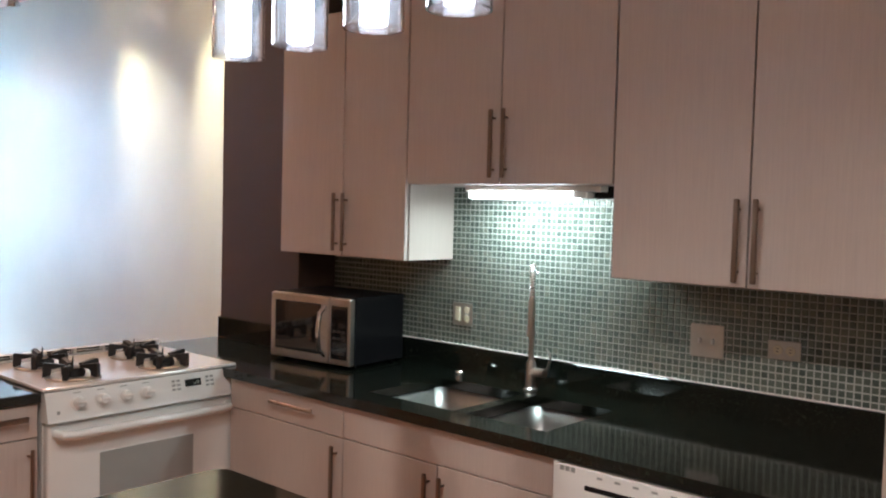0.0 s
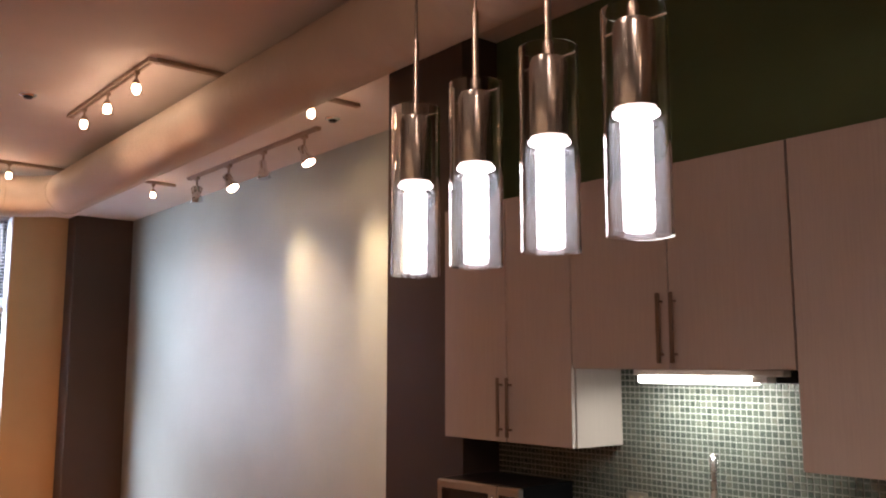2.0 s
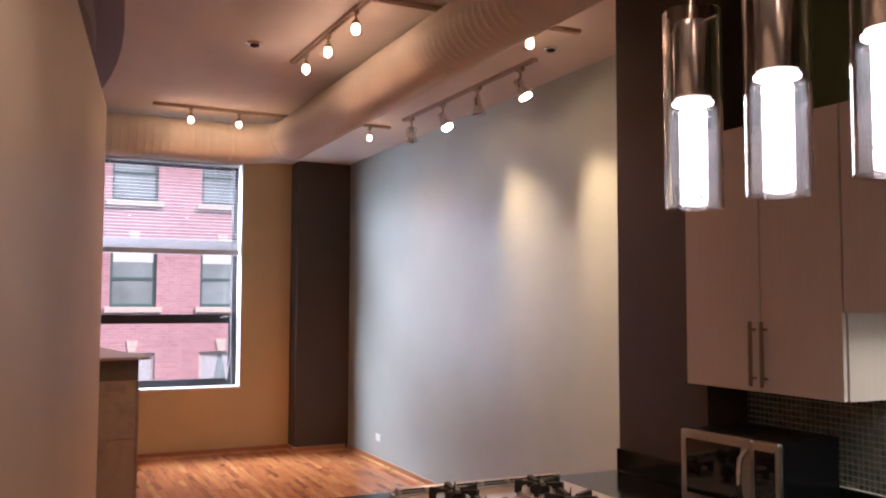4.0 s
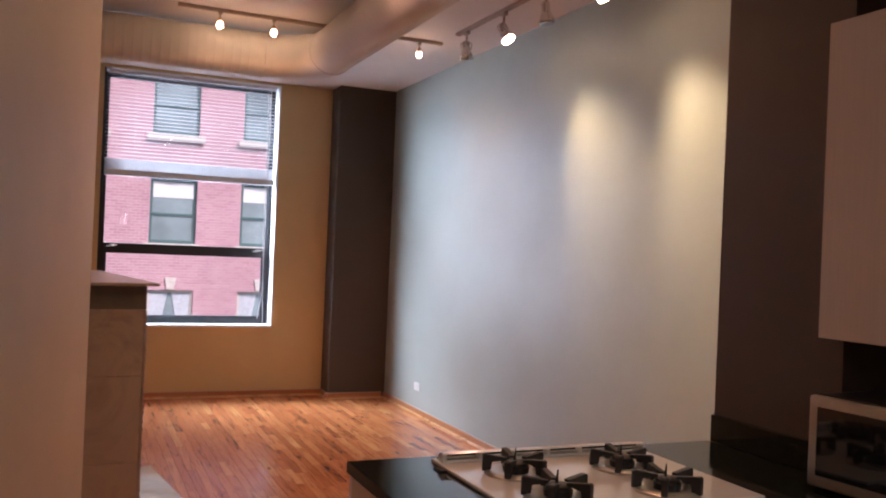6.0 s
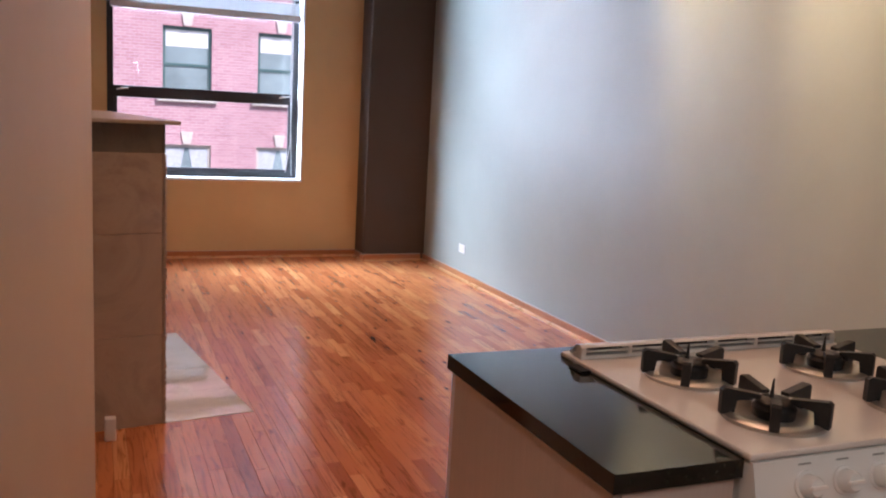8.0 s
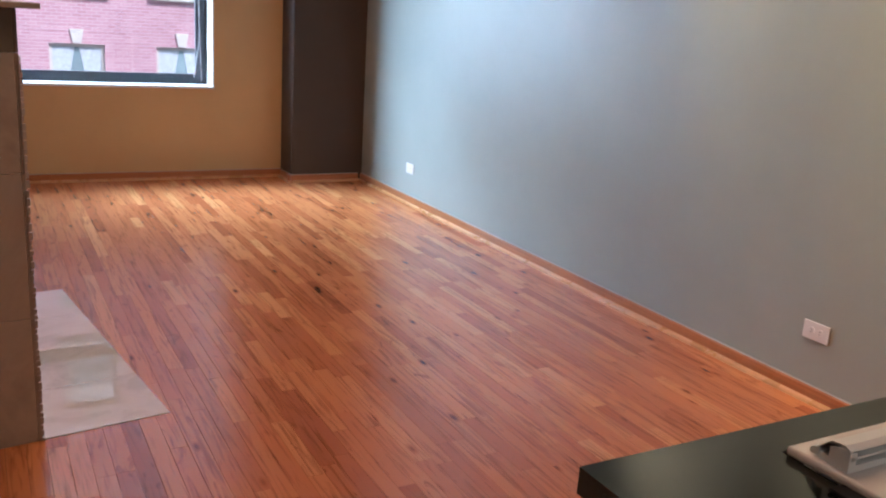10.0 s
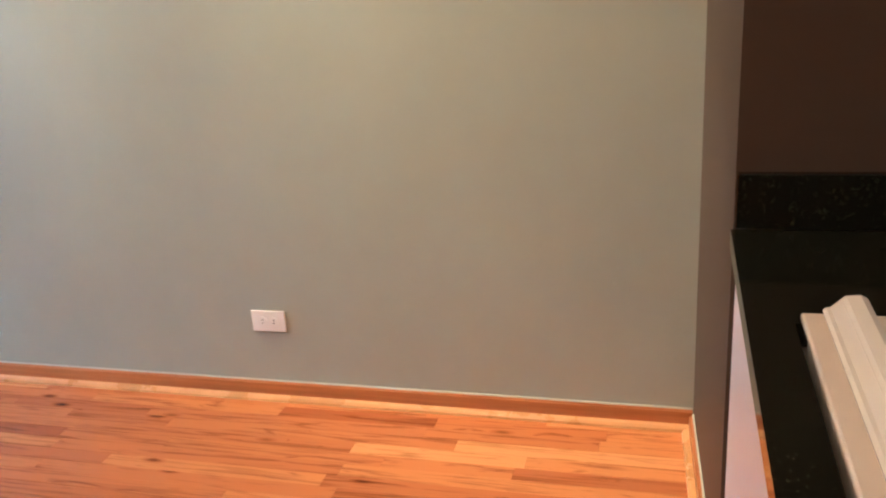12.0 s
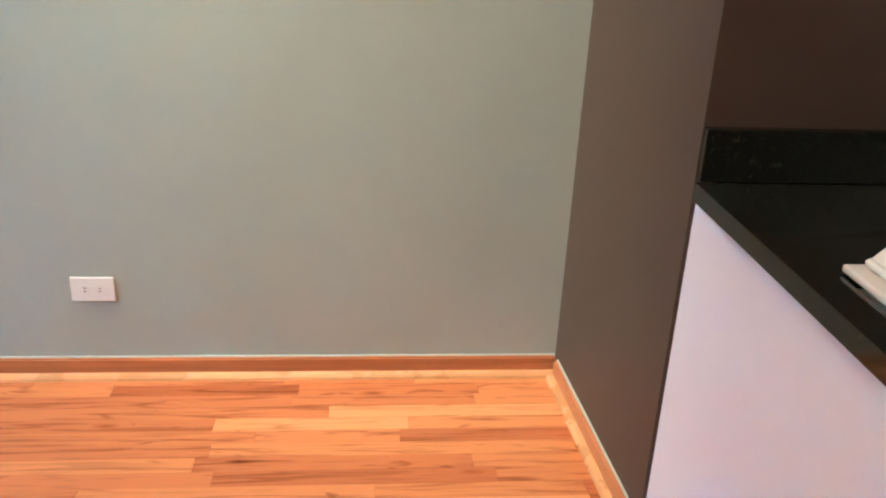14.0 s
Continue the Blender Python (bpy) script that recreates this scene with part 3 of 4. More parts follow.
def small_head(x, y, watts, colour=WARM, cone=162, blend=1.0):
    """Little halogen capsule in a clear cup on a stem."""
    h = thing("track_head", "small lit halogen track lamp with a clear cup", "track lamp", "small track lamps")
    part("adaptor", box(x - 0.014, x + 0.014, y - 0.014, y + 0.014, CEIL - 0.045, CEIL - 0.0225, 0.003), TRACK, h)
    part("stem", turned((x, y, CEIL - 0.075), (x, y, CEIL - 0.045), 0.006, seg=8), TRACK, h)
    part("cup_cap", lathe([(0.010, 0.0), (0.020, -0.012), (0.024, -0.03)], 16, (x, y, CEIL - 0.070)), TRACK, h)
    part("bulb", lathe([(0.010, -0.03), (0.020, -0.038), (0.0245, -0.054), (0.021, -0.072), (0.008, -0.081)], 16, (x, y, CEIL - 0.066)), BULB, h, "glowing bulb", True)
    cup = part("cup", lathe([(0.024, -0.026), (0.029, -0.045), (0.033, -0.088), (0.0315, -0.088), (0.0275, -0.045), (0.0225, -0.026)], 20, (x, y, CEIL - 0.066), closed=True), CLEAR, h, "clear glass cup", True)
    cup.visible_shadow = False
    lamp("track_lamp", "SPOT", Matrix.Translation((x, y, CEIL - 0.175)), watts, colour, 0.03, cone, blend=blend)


for x, y in ((-4.52, 2.128), (-4.99, 2.128), (-5.41, 2.123), (-7.29, 1.737), (-7.30, 2.124), (-7.36, 3.29), (-4.33, 3.09)):
    small_head(x, y, 22)
# unseen track lamps of the same make, added to brighten the kitchen walk
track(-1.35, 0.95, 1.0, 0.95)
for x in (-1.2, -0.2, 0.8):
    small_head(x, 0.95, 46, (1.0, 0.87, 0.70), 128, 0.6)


def spot_head(x, y, target, watts):
    h = thing("spot_head", "tilted chrome track spotlight aimed at the wall" if watts else "tilted chrome track spotlight, switched off", "track spotlight", "track spotlights")
    part("adaptor", box(x - 0.03, x + 0.03, y - 0.016, y + 0.016, CEIL - 0.05, CEIL - 0.0225, 0.004), TRACK, h)
    part("stem", turned((x, y, CEIL - 0.09), (x, y, CEIL - 0.05), 0.008, seg=10), TRACK, h)
    top = Vector((x, y, CEIL - 0.15))
    d = (Vector(target) - top).normalized()
    bm = swept([top - d * 0.055, top - d * 0.05, top, top + d * 0.02, top + d * 0.075, top + d * 0.08], [0.022, 0.027, 0.027, 0.034, 0.052, 0.050], 20)
    part("housing", bm, CHROME, h, smooth=True)
    side = d.cross(Vector((0, 0, 1))).normalized()
    part("yoke", swept([top + side * 0.034 + d * 0.01, top + side * 0.045 + Vector((0, 0, 0.03)), Vector((x, y, CEIL - 0.088)), top - side * 0.045 + Vector((0, 0, 0.03)), top - side * 0.034 + d * 0.01], 0.004, 8), TRACK, h)
    part("lens", turned(top + d * 0.0805, top + d * 0.084, 0.044, seg=20), BULB if watts else CHROME, h, "glowing lens" if watts else "")
    if watts:
        lamp("spot_lamp", "SPOT", look(top + d * 0.10, target), watts, HALOGEN, 0.10, 58, blend=1.0)


spot_head(-6.85, 3.47, (-7.0, 3.6, 2.2), 0)
spot_head(-6.25, 3.475, (-5.40, 3.9, 1.72), 160)
spot_head(-5.68, 3.48, (-5.6, 3.55, 2.2), 0)
spot_head(-5.10, 3.488, (-4.48, 3.9, 1.72), 160)

for x, y, n in ((-5.395, 1.796, "smoke_detector"), (-4.69, 3.46, "sprinkler_head")):
    d = thing(n, "small round ceiling fitting with a chrome rim", "ceiling fitting")
    part("rim", lathe([(0.05, 0.0), (0.05, -0.006), (0.038, -0.014)], 24, (x, y, CEIL - 0.0005)), CHROME, d, smooth=True)
    part("core", lathe([(0.028, -0.014), (0.024, -0.026), (0.010, -0.03)], 20, (x, y, CEIL)), BLACK, d, smooth=True)

# ---- pendants over the island ----


def pendant(x, y, zb):
    p = thing("pendant_lamp", "lit glass cylinder pendant with nickel socket over the island", "pendant lamp", "pendants over the island", at=Matrix.Translation((x, y, zb)))
    H, R = 0.37, 0.0535
    g = part("glass_shade", lathe([(R, 0.0), (R, H), (R - 0.004, H), (R - 0.004, 0.0)], 40, closed=True), CLEAR, p, "clear glass cylinder", True)
    g.visible_shadow = False
    part("glow_rod", lathe([(0.020, 0.006), (0.0250, 0.009), (0.0250, 0.183), (0.021, 0.188)], 28), PENDANT_GLOW, p, "bright bubbled glass core", True)
    part("glow_disc", lathe([(0.032, 0.1925), (0.0375, 0.194), (0.0375, 0.1985), (0.035, 0.2005)], 32), DISC_GLOW, p, "lit frosted disc", True)
    part("inner_haze", lathe([(0.044, 0.003), (0.044, 0.187), (0.0425, 0.187), (0.0425, 0.003)], 32, closed=True), HAZE, p, "added bluish sleeve for the haze inside the glass", True)
    part("ring", lathe([(0.034, 0.174), (0.036, 0.177), (0.034, 0.180), (0.0295, 0.177)], 28, closed=True), CLEAR, p, "", True)
    part("socket", lathe([(0.031, 0.2025), (0.035, 0.205), (0.035, 0.338), (0.031, 0.350)], 28), SOCKET, p, "polished nickel socket sleeve", True)
    part("cross_pin", turned((-R - 0.012, 0, 0.345), (R + 0.012, 0, 0.345), 0.0022, seg=8), CHROME, p)
    part("collar", lathe([(0.010, 0.350), (0.010, 0.38), (0.0065, 0.385), (0.0065, 0.52), (0.004, 0.53)], 14), NICKEL, p, "", True)
    part("rod", turned((0, 0, 0.525), (0, 0, CEIL - zb - 0.02), 0.0032, seg=8), NICKEL, p)
    part("ceiling_cup", lathe([(0.03, CEIL - zb - 0.022), (0.05, CEIL - zb - 0.004), (0.05, CEIL - zb - 0.0005)], 20), SOCKET, p, "", True)


for x, y, zb in ((-1.491, 1.705, 1.869), (-1.280, 1.695, 1.869), (-1.059, 1.675, 1.874), (-0.863, 1.670, 1.880)):
    pendant(x, y, zb)

# ---- kitchen: uppers ----


def bar_handle(x, y, z0, z1, parent, out=(0, -1), span=None):
    """Flat bar pull on two posts; span: from and to along a level pull."""
    ox, oy = out
    h = None
    if span is None:
        bm = box(x - 0.008, x + 0.008, y + oy * 0.027 - 0.005, y + oy * 0.027 + 0.005, z0, z1, 0.0025)
        for z in (z0 + 0.03, z1 - 0.03):
            turned((x, y, z), (x, y + oy * 0.025, z), 0.0045, seg=8, bm=bm)
    elif ox:
        bm = box(x + ox * 0.020, x + ox * 0.030, span[0], span[1], z0, z1, 0.0025)
        for s in (span[0] + 0.03, span[1] - 0.03):
            turned((x, s, (z0 + z1) / 2), (x + ox * 0.024, s, (z0 + z1) / 2), 0.0045, seg=8, bm=bm)
    else:
        bm = box(span[0], span[1], y + oy * 0.030, y + oy * 0.020, z0, z1, 0.0025)
        for s in (span[0] + 0.03, span[1] - 0.03):
            turned((s, y, (z0 + z1) / 2), (s, y + oy * 0.024, (z0 + z1) / 2), 0.0045, seg=8, bm=bm)
    return part("handle", bm, NICKEL, parent, "satin nickel bar handle")


UF, UT = 3.085, 2.382


def upper(x0, x1, z0, div, hz, lit=""):
    c = thing("wall_cabinet", "pale woven-grain laminate wall cabinet with two flat doors" + lit, "wall cabinet", "wall cabinets")
    part("body", box(x0 + 0.001, x1 - 0.001, UF + 0.026, KITCH - 0.009, z0, UT, 0.0015), LAM, c)
    for a, b, hx in ((x0, div, div - 0.028), (div, x1, div + 0.028)):
        d = part("door", box(a + 0.0026, b - 0.0026, UF, UF + 0.019, z0 + 0.001, UT - 0.001, 0.0015), LAM, c)
        bar_handle(hx, UF, hz, hz + 0.243, d)


upper(-3.083, -2.310, 1.36, -2.676, 1.382)
upper(-2.308, -1.394, 1.662, -1.853, 1.684)
upper(-1.392, -0.46, 1.36, -0.945, 1.376)
upper(-0.458, 0.46, 1.36, 0.0, 1.376)

light = thing("under_cabinet_light", "glowing fluorescent strip light under the wall cabinet", "strip light")
part("housing", box(-2.10, -1.50, 3.19, 3.285, 1.640, 1.6615, 0.004), WHITEPL, light)
part("diffuser", box(-2.08, -1.625, 3.19, 3.275, 1.612, 1.6395, 0.008, seg=3), TUBE, light, "glowing diffuser")
part("end_box", box(-1.62, -1.56, 3.20, 3.275, 1.618, 1.6395, 0.003), WHITEPL, light)
part("ballast", box(-1.555, -1.405, 3.24, 3.37, 1.618, 1.6612, 0.003), BLACK, light, "black ballast box")
lamp("strip_glow", "AREA", look((-1.85, 3.235, 1.605), (-1.85, 3.30, 0.9)), 3.2, (0.82, 1.0, 0.86), 0.44, size_y=0.07)

# ---- kitchen: base run ----
CT, CB, CF = 0.90, 0.865, 2.68


def cutout_top(outline, holes, z0, z1):
    """A slab over a rectangle with rectangular holes, from a grid of cells."""
    x0, x1, ya_, yb_ = outline
    xs = sorted({x0, x1, *(v for h in holes for v in h[:2])})
    yy = sorted({ya_, yb_, *(v for h in holes for v in h[2:])})
    bm = bmesh.new()
    vert = {}

    def v(i, j, z):
        return vert.setdefault((i, j, z), bm.verts.new((xs[i], yy[j], z)) if (i, j, z) not in vert else vert[(i, j, z)])

    cells = {(i, j) for i in range(len(xs) - 1) for j in range(len(yy) - 1) if not any(h[0] <= xs[i] and xs[i + 1] <= h[1] and h[2] <= yy[j] and yy[j + 1] <= h[3] for h in holes)}
    for i, j in cells:
        for z in (z0, z1):
            bm.faces.new((v(i, j, z), v(i + 1, j, z), v(i + 1, j + 1, z), v(i, j + 1, z)))
        for di, dj, a, b in ((-1, 0, (i, j), (i, j + 1)), (1, 0, (i + 1, j), (i + 1, j + 1)), (0, -1, (i, j), (i + 1, j)), (0, 1, (i, j + 1), (i + 1, j + 1))):
            if (i + di, j + dj) not in cells:
                bm.faces.new((v(*a, z0), v(*b, z0), v(*b, z1), v(*a, z1)))
    return bm


BOWL1, BOWL2 = (-2.20, -1.80, 2.80, 3.20), (-1.75, -1.43, 2.80, 3.20)
top = thing("countertop", "polished black granite countertop along the tiled wall and peninsula", "countertop")
part("slab", cutout_top((-2.944, -0.462, CF, KITCH - 0.022), [BOWL1, BOWL2], CB, CT), GRANITE, top)
part("slab", box(-3.046, -2.9445, 3.147, KITCH - 0.022, CB, CT), GRANITE, top)
part("slab", cutout_top((-3.654, -2.9445, 1.690, 3.1465), [(-3.590, -2.9445, 1.953, 2.735)], CB, CT), GRANITE, top)
part("backsplash", box(-3.028, -0.462, KITCH - 0.0215, KITCH - 0.001, CT - 0.03, 1.003, 0.002), GRANITE, top, "granite upstand")
part("backsplash", box(-3.646, -3.0285, 3.146, 3.1645, CT + 0.0005, 1.003, 0.002), GRANITE, top, "granite upstand on the column")
part("backsplash", box(-3.0495, -3.0285, 3.165, KITCH - 0.001, CT + 0.0005, 1.003), GRANITE, top, "granite upstand")

part("caulk_bead", box(-3.028, -0.462, KITCH - 0.016, KITCH - 0.0066, 1.0032, 1.009, 0.002), WHITEPL, top, "pale caulk bead")

sink = thing("sink", "double-bowl brushed steel undermount sink", "sink")
for a, b, c, d in (BOWL1, BOWL2):
    bm = bmesh.new()
    loops = []
    for inset, z, r in ((-0.004, CB - 0.001, 0.05), (0.008, CB - 0.12, 0.055), (0.03, CB - 0.165, 0.06), (0.09, CB - 0.175, 0.03)):
        ring = []
        for cx, cy, a0 in ((b - inset - r, d - inset - r, 0), (a + inset + r, d - inset - r, 90), (a + inset + r, c + inset + r, 180), (b - inset - r, c + inset + r, 270)):
            for k in range(6):
                t = radians(a0 + 18 * k)
                ring.append(bm.verts.new((cx + r * math.cos(t), cy + r * math.sin(t), z)))
        loops.append(ring)
    for p, q in zip(loops, loops[1:]):
        for i in range(len(p)):
            bm.faces.new((p[i], p[(i + 1) % len(p)], q[(i + 1) % len(q)], q[i]))
    bm.faces.new(loops[-1])
    bowl = part("bowl", bm, SINKM, sink, smooth=True)
    sol = bowl.modifiers.new("thickness", "SOLIDIFY")
    sol.thickness, sol.offset = 0.002, 0
    part("drain", lathe([(0.045, 0.0), (0.04, 0.004), (0.02, 0.001)], 20, ((a + b) / 2, (c + d) / 2, CB - 0.174)), CHROME, sink)

fx, fy = -1.815, 3.262
fout = (0.545, -0.838)
faucet = thing("faucet", "tall brushed steel spring-neck kitchen faucet on the granite", "faucet")
part("base", lathe([(0.027, 0.0), (0.027, 0.008), (0.020, 0.014), (0.0185, 0.10), (0.013, 0.115)], 20, (fx, fy, CT)), STEEL, faucet, smooth=True)
part("riser", turned((fx, fy, CT + 0.11), (fx, fy, 1.14), 0.0095, seg=14), STEEL, faucet)
part("holder", swept([(fx, fy, 1.11), (fx + fout[0] * 0.095, fy + fout[1] * 0.095, 1.115)], 0.009, 10), STEEL, faucet)
neck = [(fx, fy, 1.14 + 0.02 * i) for i in range(9)] + [(fx + fout[0] * 0.055 * (1 - math.cos(radians(a))), fy + fout[1] * 0.055 * (1 - math.cos(radians(a))), 1.31 + 0.055 * math.sin(radians(a))) for a in range(10, 181, 12)] + [(fx + fout[0] * 0.11, fy + fout[1] * 0.11, 1.30 - 0.02 * i) for i in range(3)]
part("spring_neck", swept(neck, 0.008, 10), STEEL, faucet, smooth=True)
coil, turns = [], 34
for i in range(turns * 10):
    u = i / (turns * 10) * (len(neck) - 1)
    k = min(int(u), len(neck) - 2)
    p = Vector(neck[k]).lerp(Vector(neck[k + 1]), u - k)
    d = (Vector(neck[k + 1]) - Vector(neck[k])).normalized()
    sx = Vector((fout[1], -fout[0], 0))
    coil.append(p + 0.0115 * (math.cos(i * 0.628) * sx + math.sin(i * 0.628) * d.cross(sx)))
part("spring", swept(coil, 0.0018, 5), CHROME, faucet, "steel coil spring")
part("spray_head", lathe([(0.010, 0.0), (0.0135, -0.02), (0.0135, -0.10), (0.018, -0.13), (0.016, -0.14)], 16, (fx + fout[0] * 0.11, fy + fout[1] * 0.11, 1.26)), STEEL, faucet, "", True)
part("valve", turned((fx, fy, CT + 0.07), (fx + 0.07, fy - 0.01, CT + 0.075), 0.017, seg=14), STEEL, faucet)
part("lever", swept([(fx + 0.065, fy - 0.01, CT + 0.078), (fx + 0.085, fy - 0.015, CT + 0.095), (fx + 0.097, fy - 0.018, CT + 0.13), (fx + 0.094, fy - 0.02, CT + 0.155), (fx + 0.080, fy - 0.022, CT + 0.170)], [0.006, 0.006, 0.005, 0.004, 0.003], 10), STEEL, faucet)
soap = thing("sink_air_gap", "small chrome cap on the countertop beside the sink", "sink fitting")
part("cap", lathe([(0.02, 0.0), (0.02, 0.02), (0.014, 0.027)], 16, (-2.16, 3.262, CT)), CHROME, soap)

BF = 2.70


def base_cabinet(x0, x1, doors, drawer=True, wide_handle=True, label="pale laminate base cabinet with drawer and door"):
    c = thing("base_cabinet", label, "base cabinet", "base cabinets")
    part("body", box(x0 + 0.001, x1 - 0.001, BF + 0.021, KITCH - 0.03, 0.09, CB - (0.19 if doors == 2 else 0.001)), LAM, c)
    part("toe_kick", box(x0 + 0.001, x1 - 0.001, BF + 0.07, BF + 0.085, FL, 0.0895), BLACK, c)
    d = part("drawer", box(x0 + 0.0018, x1 - 0.0018, BF, BF + 0.019, 0.745, CB - 0.005, 0.0015), LAM, c)
    if wide_handle:
        mid = (x0 + x1) / 2
        bar_handle(0, BF, 0.809, 0.821, d, span=(max(x0 + 0.04, -2.622), -2.37) if x0 < -2.5 else (mid - 0.12, mid + 0.12))
    n = doors
    for i in range(n):
        a, b = x0 + (x1 - x0) * i / n, x0 + (x1 - x0) * (i + 1) / n
        dd = part("door", box(a + 0.0018, b - 0.0018, BF, BF + 0.019, 0.092, 0.741, 0.0015), LAM, c)
        bar_handle((b - 0.033) if (n == 1 or i == 0) else (a + 0.03), BF, 0.47, 0.713, dd)


base_cabinet(-2.90, -2.225, 1)
base_cabinet(-2.225, -1.331, 2, wide_handle=False, label="pale laminate sink base cabinet with two doors")
base_cabinet(-0.728, -0.464, 1)
dw = thing("dishwasher", "white built-in dishwasher with a control strip under the counter", "dishwasher")
part("tub", box(-1.328, -0.731, BF + 0.03, KITCH - 0.05, FL, CB - 0.004), ENAMEL, dw)
part("door", box(-1.326, -0.733, BF - 0.012, BF + 0.029, 0.10, 0.735, 0.006, seg=2), ENAMEL, dw)
ctl = part("control_panel", box(-1.326, -0.733, BF - 0.016, BF + 0.029, 0.74, CB - 0.006, 0.006, seg=2), ENAMEL, dw)
part("handle_slot", box(-1.22, -0.84, BF - 0.018, BF - 0.010, 0.795, 0.812, 0.003), BLACK, ctl, "dark recessed grip")
for i in range(3):
    part("badge", box(-1.30 + i * 0.018, -1.287 + i * 0.018, BF - 0.0175, BF - 0.0155, 0.838, 0.852), OVENWIN, ctl)
for i in range(6):
    part("button", box(-1.18 + i * 0.055, -1.163 + i * 0.055, BF - 0.018, BF - 0.0155, 0.836, 0.842), OVENWIN, ctl)
panel = thing("end_panel", "pale laminate tall end panel closing the counter run", "cabinet panel")
part("board", box(-0.4595, -0.42, 2.66, KITCH - 0.009, FL, 1.355, 0.0015), LAM, panel)

# ---- microwave ----
mw = thing("microwave", "black microwave oven with a steel framed door on the counter", "microwave", at=pose(-3.0, 2.985, CT, 0, 0, 5))
W, D, H = 0.465, 0.335, 0.295
part("case", box(0, W, 0.02, D, 0.012, H, 0.006, seg=2), BLACK, mw)
dr = part("door", box(0, 0.345, -0.012, 0.0195, 0.014, H - 0.002, 0.008, seg=2), STEEL, mw, "brushed steel door frame")
part("glass", box(0.032, 0.300, -0.0150, -0.0115, 0.05, H - 0.035, 0.001), SMOKED, dr, "dark glass")
part("handle", swept([(0.325, -0.012, 0.05), (0.325, -0.045, 0.075), (0.325, -0.055, 0.15), (0.325, -0.045, 0.225), (0.325, -0.012, 0.25)], 0.011, 12), CHROME, dr, "curved chrome handle", True)
cp = part("control_panel", box(0.347, W, -0.012, 0.0195, 0.014, H - 0.002, 0.008, seg=2), STEEL, mw)
part("keypad", box(0.362, W - 0.015, -0.0145, -0.0115, 0.04, H - 0.035), SMOKED, cp)
part("display", box(0.372, W - 0.025, -0.0160, -0.0142, H - 0.085, H - 0.05), BLACK, cp)
for i in range(4):
    for j in range(3):
        part("key", box(0.372 + j * 0.025, 0.390 + j * 0.025, -0.0162, -0.0142, 0.06 + i * 0.03, 0.070 + i * 0.03), KEYPRINT, cp)
for px in (0.03, W - 0.03):
    for py in (0.05, D - 0.04):
        part("foot", turned((px, py, 0.0005), (px, py, 0.0125), 0.012, seg=10), BLACK, mw)

# ---- range and peninsula ----
RF, RL, RR = -2.925, 1.958, 2.722
rng = thing("gas_range", "white slide-in gas range with four black burners in the peninsula", "stove")
part("body", box(-3.575, RF - 0.03, RL + 0.004, RR - 0.004, FL, 0.885), ENAMEL, rng)
bm = bmesh.new()
prof = [(RF - 0.03, 0.795), (RF + 0.030, 0.795), (RF + 0.022, 0.80), (RF - 0.004, 0.897), (RF - 0.03, 0.899)]
ends = [[bm.verts.new((a, y, z)) for a, z in prof] for y in (RL, RR)]
bm.faces.new(ends[0])
bm.faces.new(ends[1])
for i in range(len(prof)):
    j = (i + 1) % len(prof)
    bm.faces.new((ends[0][i], ends[0][j], ends[1][j], ends[1][i]))
cpanel = part("control_panel", bm, ENAMEL, rng, "sloped white control panel")
tilt = math.atan2(0.026, 0.097)
PMAT = Matrix.Translation((RF + 0.0095, 0, 0.85)) @ Matrix.Rotation(-tilt, 4, "Y")
for y in (2.070, 2.158, 2.246, 2.334):
    m = PMAT @ Matrix.Translation((0, y, 0)) @ Matrix.Rotation(radians(90), 4, "Y")
    bm = lathe([(0.026, -0.004), (0.026, 0.003), (0.021, 0.004), (0.019, 0.024), (0.015, 0.028)], 24)
    bmesh.ops.transform(bm, matrix=m, verts=bm.verts)
    k = part("knob", bm, ENAMEL, cpanel, "", True)
    part("pointer", box(-0.003, 0.003, -0.018, 0.018, 0.026, 0.034, 0.001, m=m), WHITEPL, k)
    part("dial_mark", box(0.0003, 0.0015, y - 0.014, y + 0.014, 0.036, 0.039, m=PMAT), OVENWIN, cpanel)
dmat = PMAT @ Matrix.Translation((0, 2.535, 0.012))
part("clock", box(0.0003, 0.002, -0.035, 0.035, -0.014, 0.014, m=dmat), SMOKED, cpanel, "dark clock display")
for i, wv in enumerate((0.004, 0.004, 0.012, 0.012)):
    part("digit", box(0.0021, 0.0026, 0.001 + i * 0.007, 0.005 + i * 0.007, -0.006, -0.006 + wv, m=dmat), CLOCK, cpanel)
for side in (-1, 1):
    for i in range(2):
        for j in range(3):
            c = side * 0.075 + (i - 0.5) * 0.022
            part("button", box(0.0003, 0.0022, c - 0.007, c + 0.007, -0.022 + j * 0.016, -0.014 + j * 0.016, m=dmat), OVENWIN, cpanel)
# small black tab on the counter, left of the cooktop
part("side_tab", box(-3.50, -3.44, 1.925, 1.951, CT + 0.0005, CT + 0.006, 0.002), BLACK, rng, "small black tab by the cooktop")
part("badge", box(0.0003, 0.002, 1.992, 2.002, -0.03, -0.018, m=PMAT), OVENWIN, cpanel)
door = part("oven_door", box(RF - 0.029, RF + 0.012, RL + 0.004, RR - 0.004, 0.245, 0.785, 0.008, seg=2), ENAMEL, rng)
part("door_window", box(RF + 0.0125, RF + 0.015, 2.150, 2.535, 0.50, 0.66, 0.001), OVENWIN, door, "grey tinted oven window")
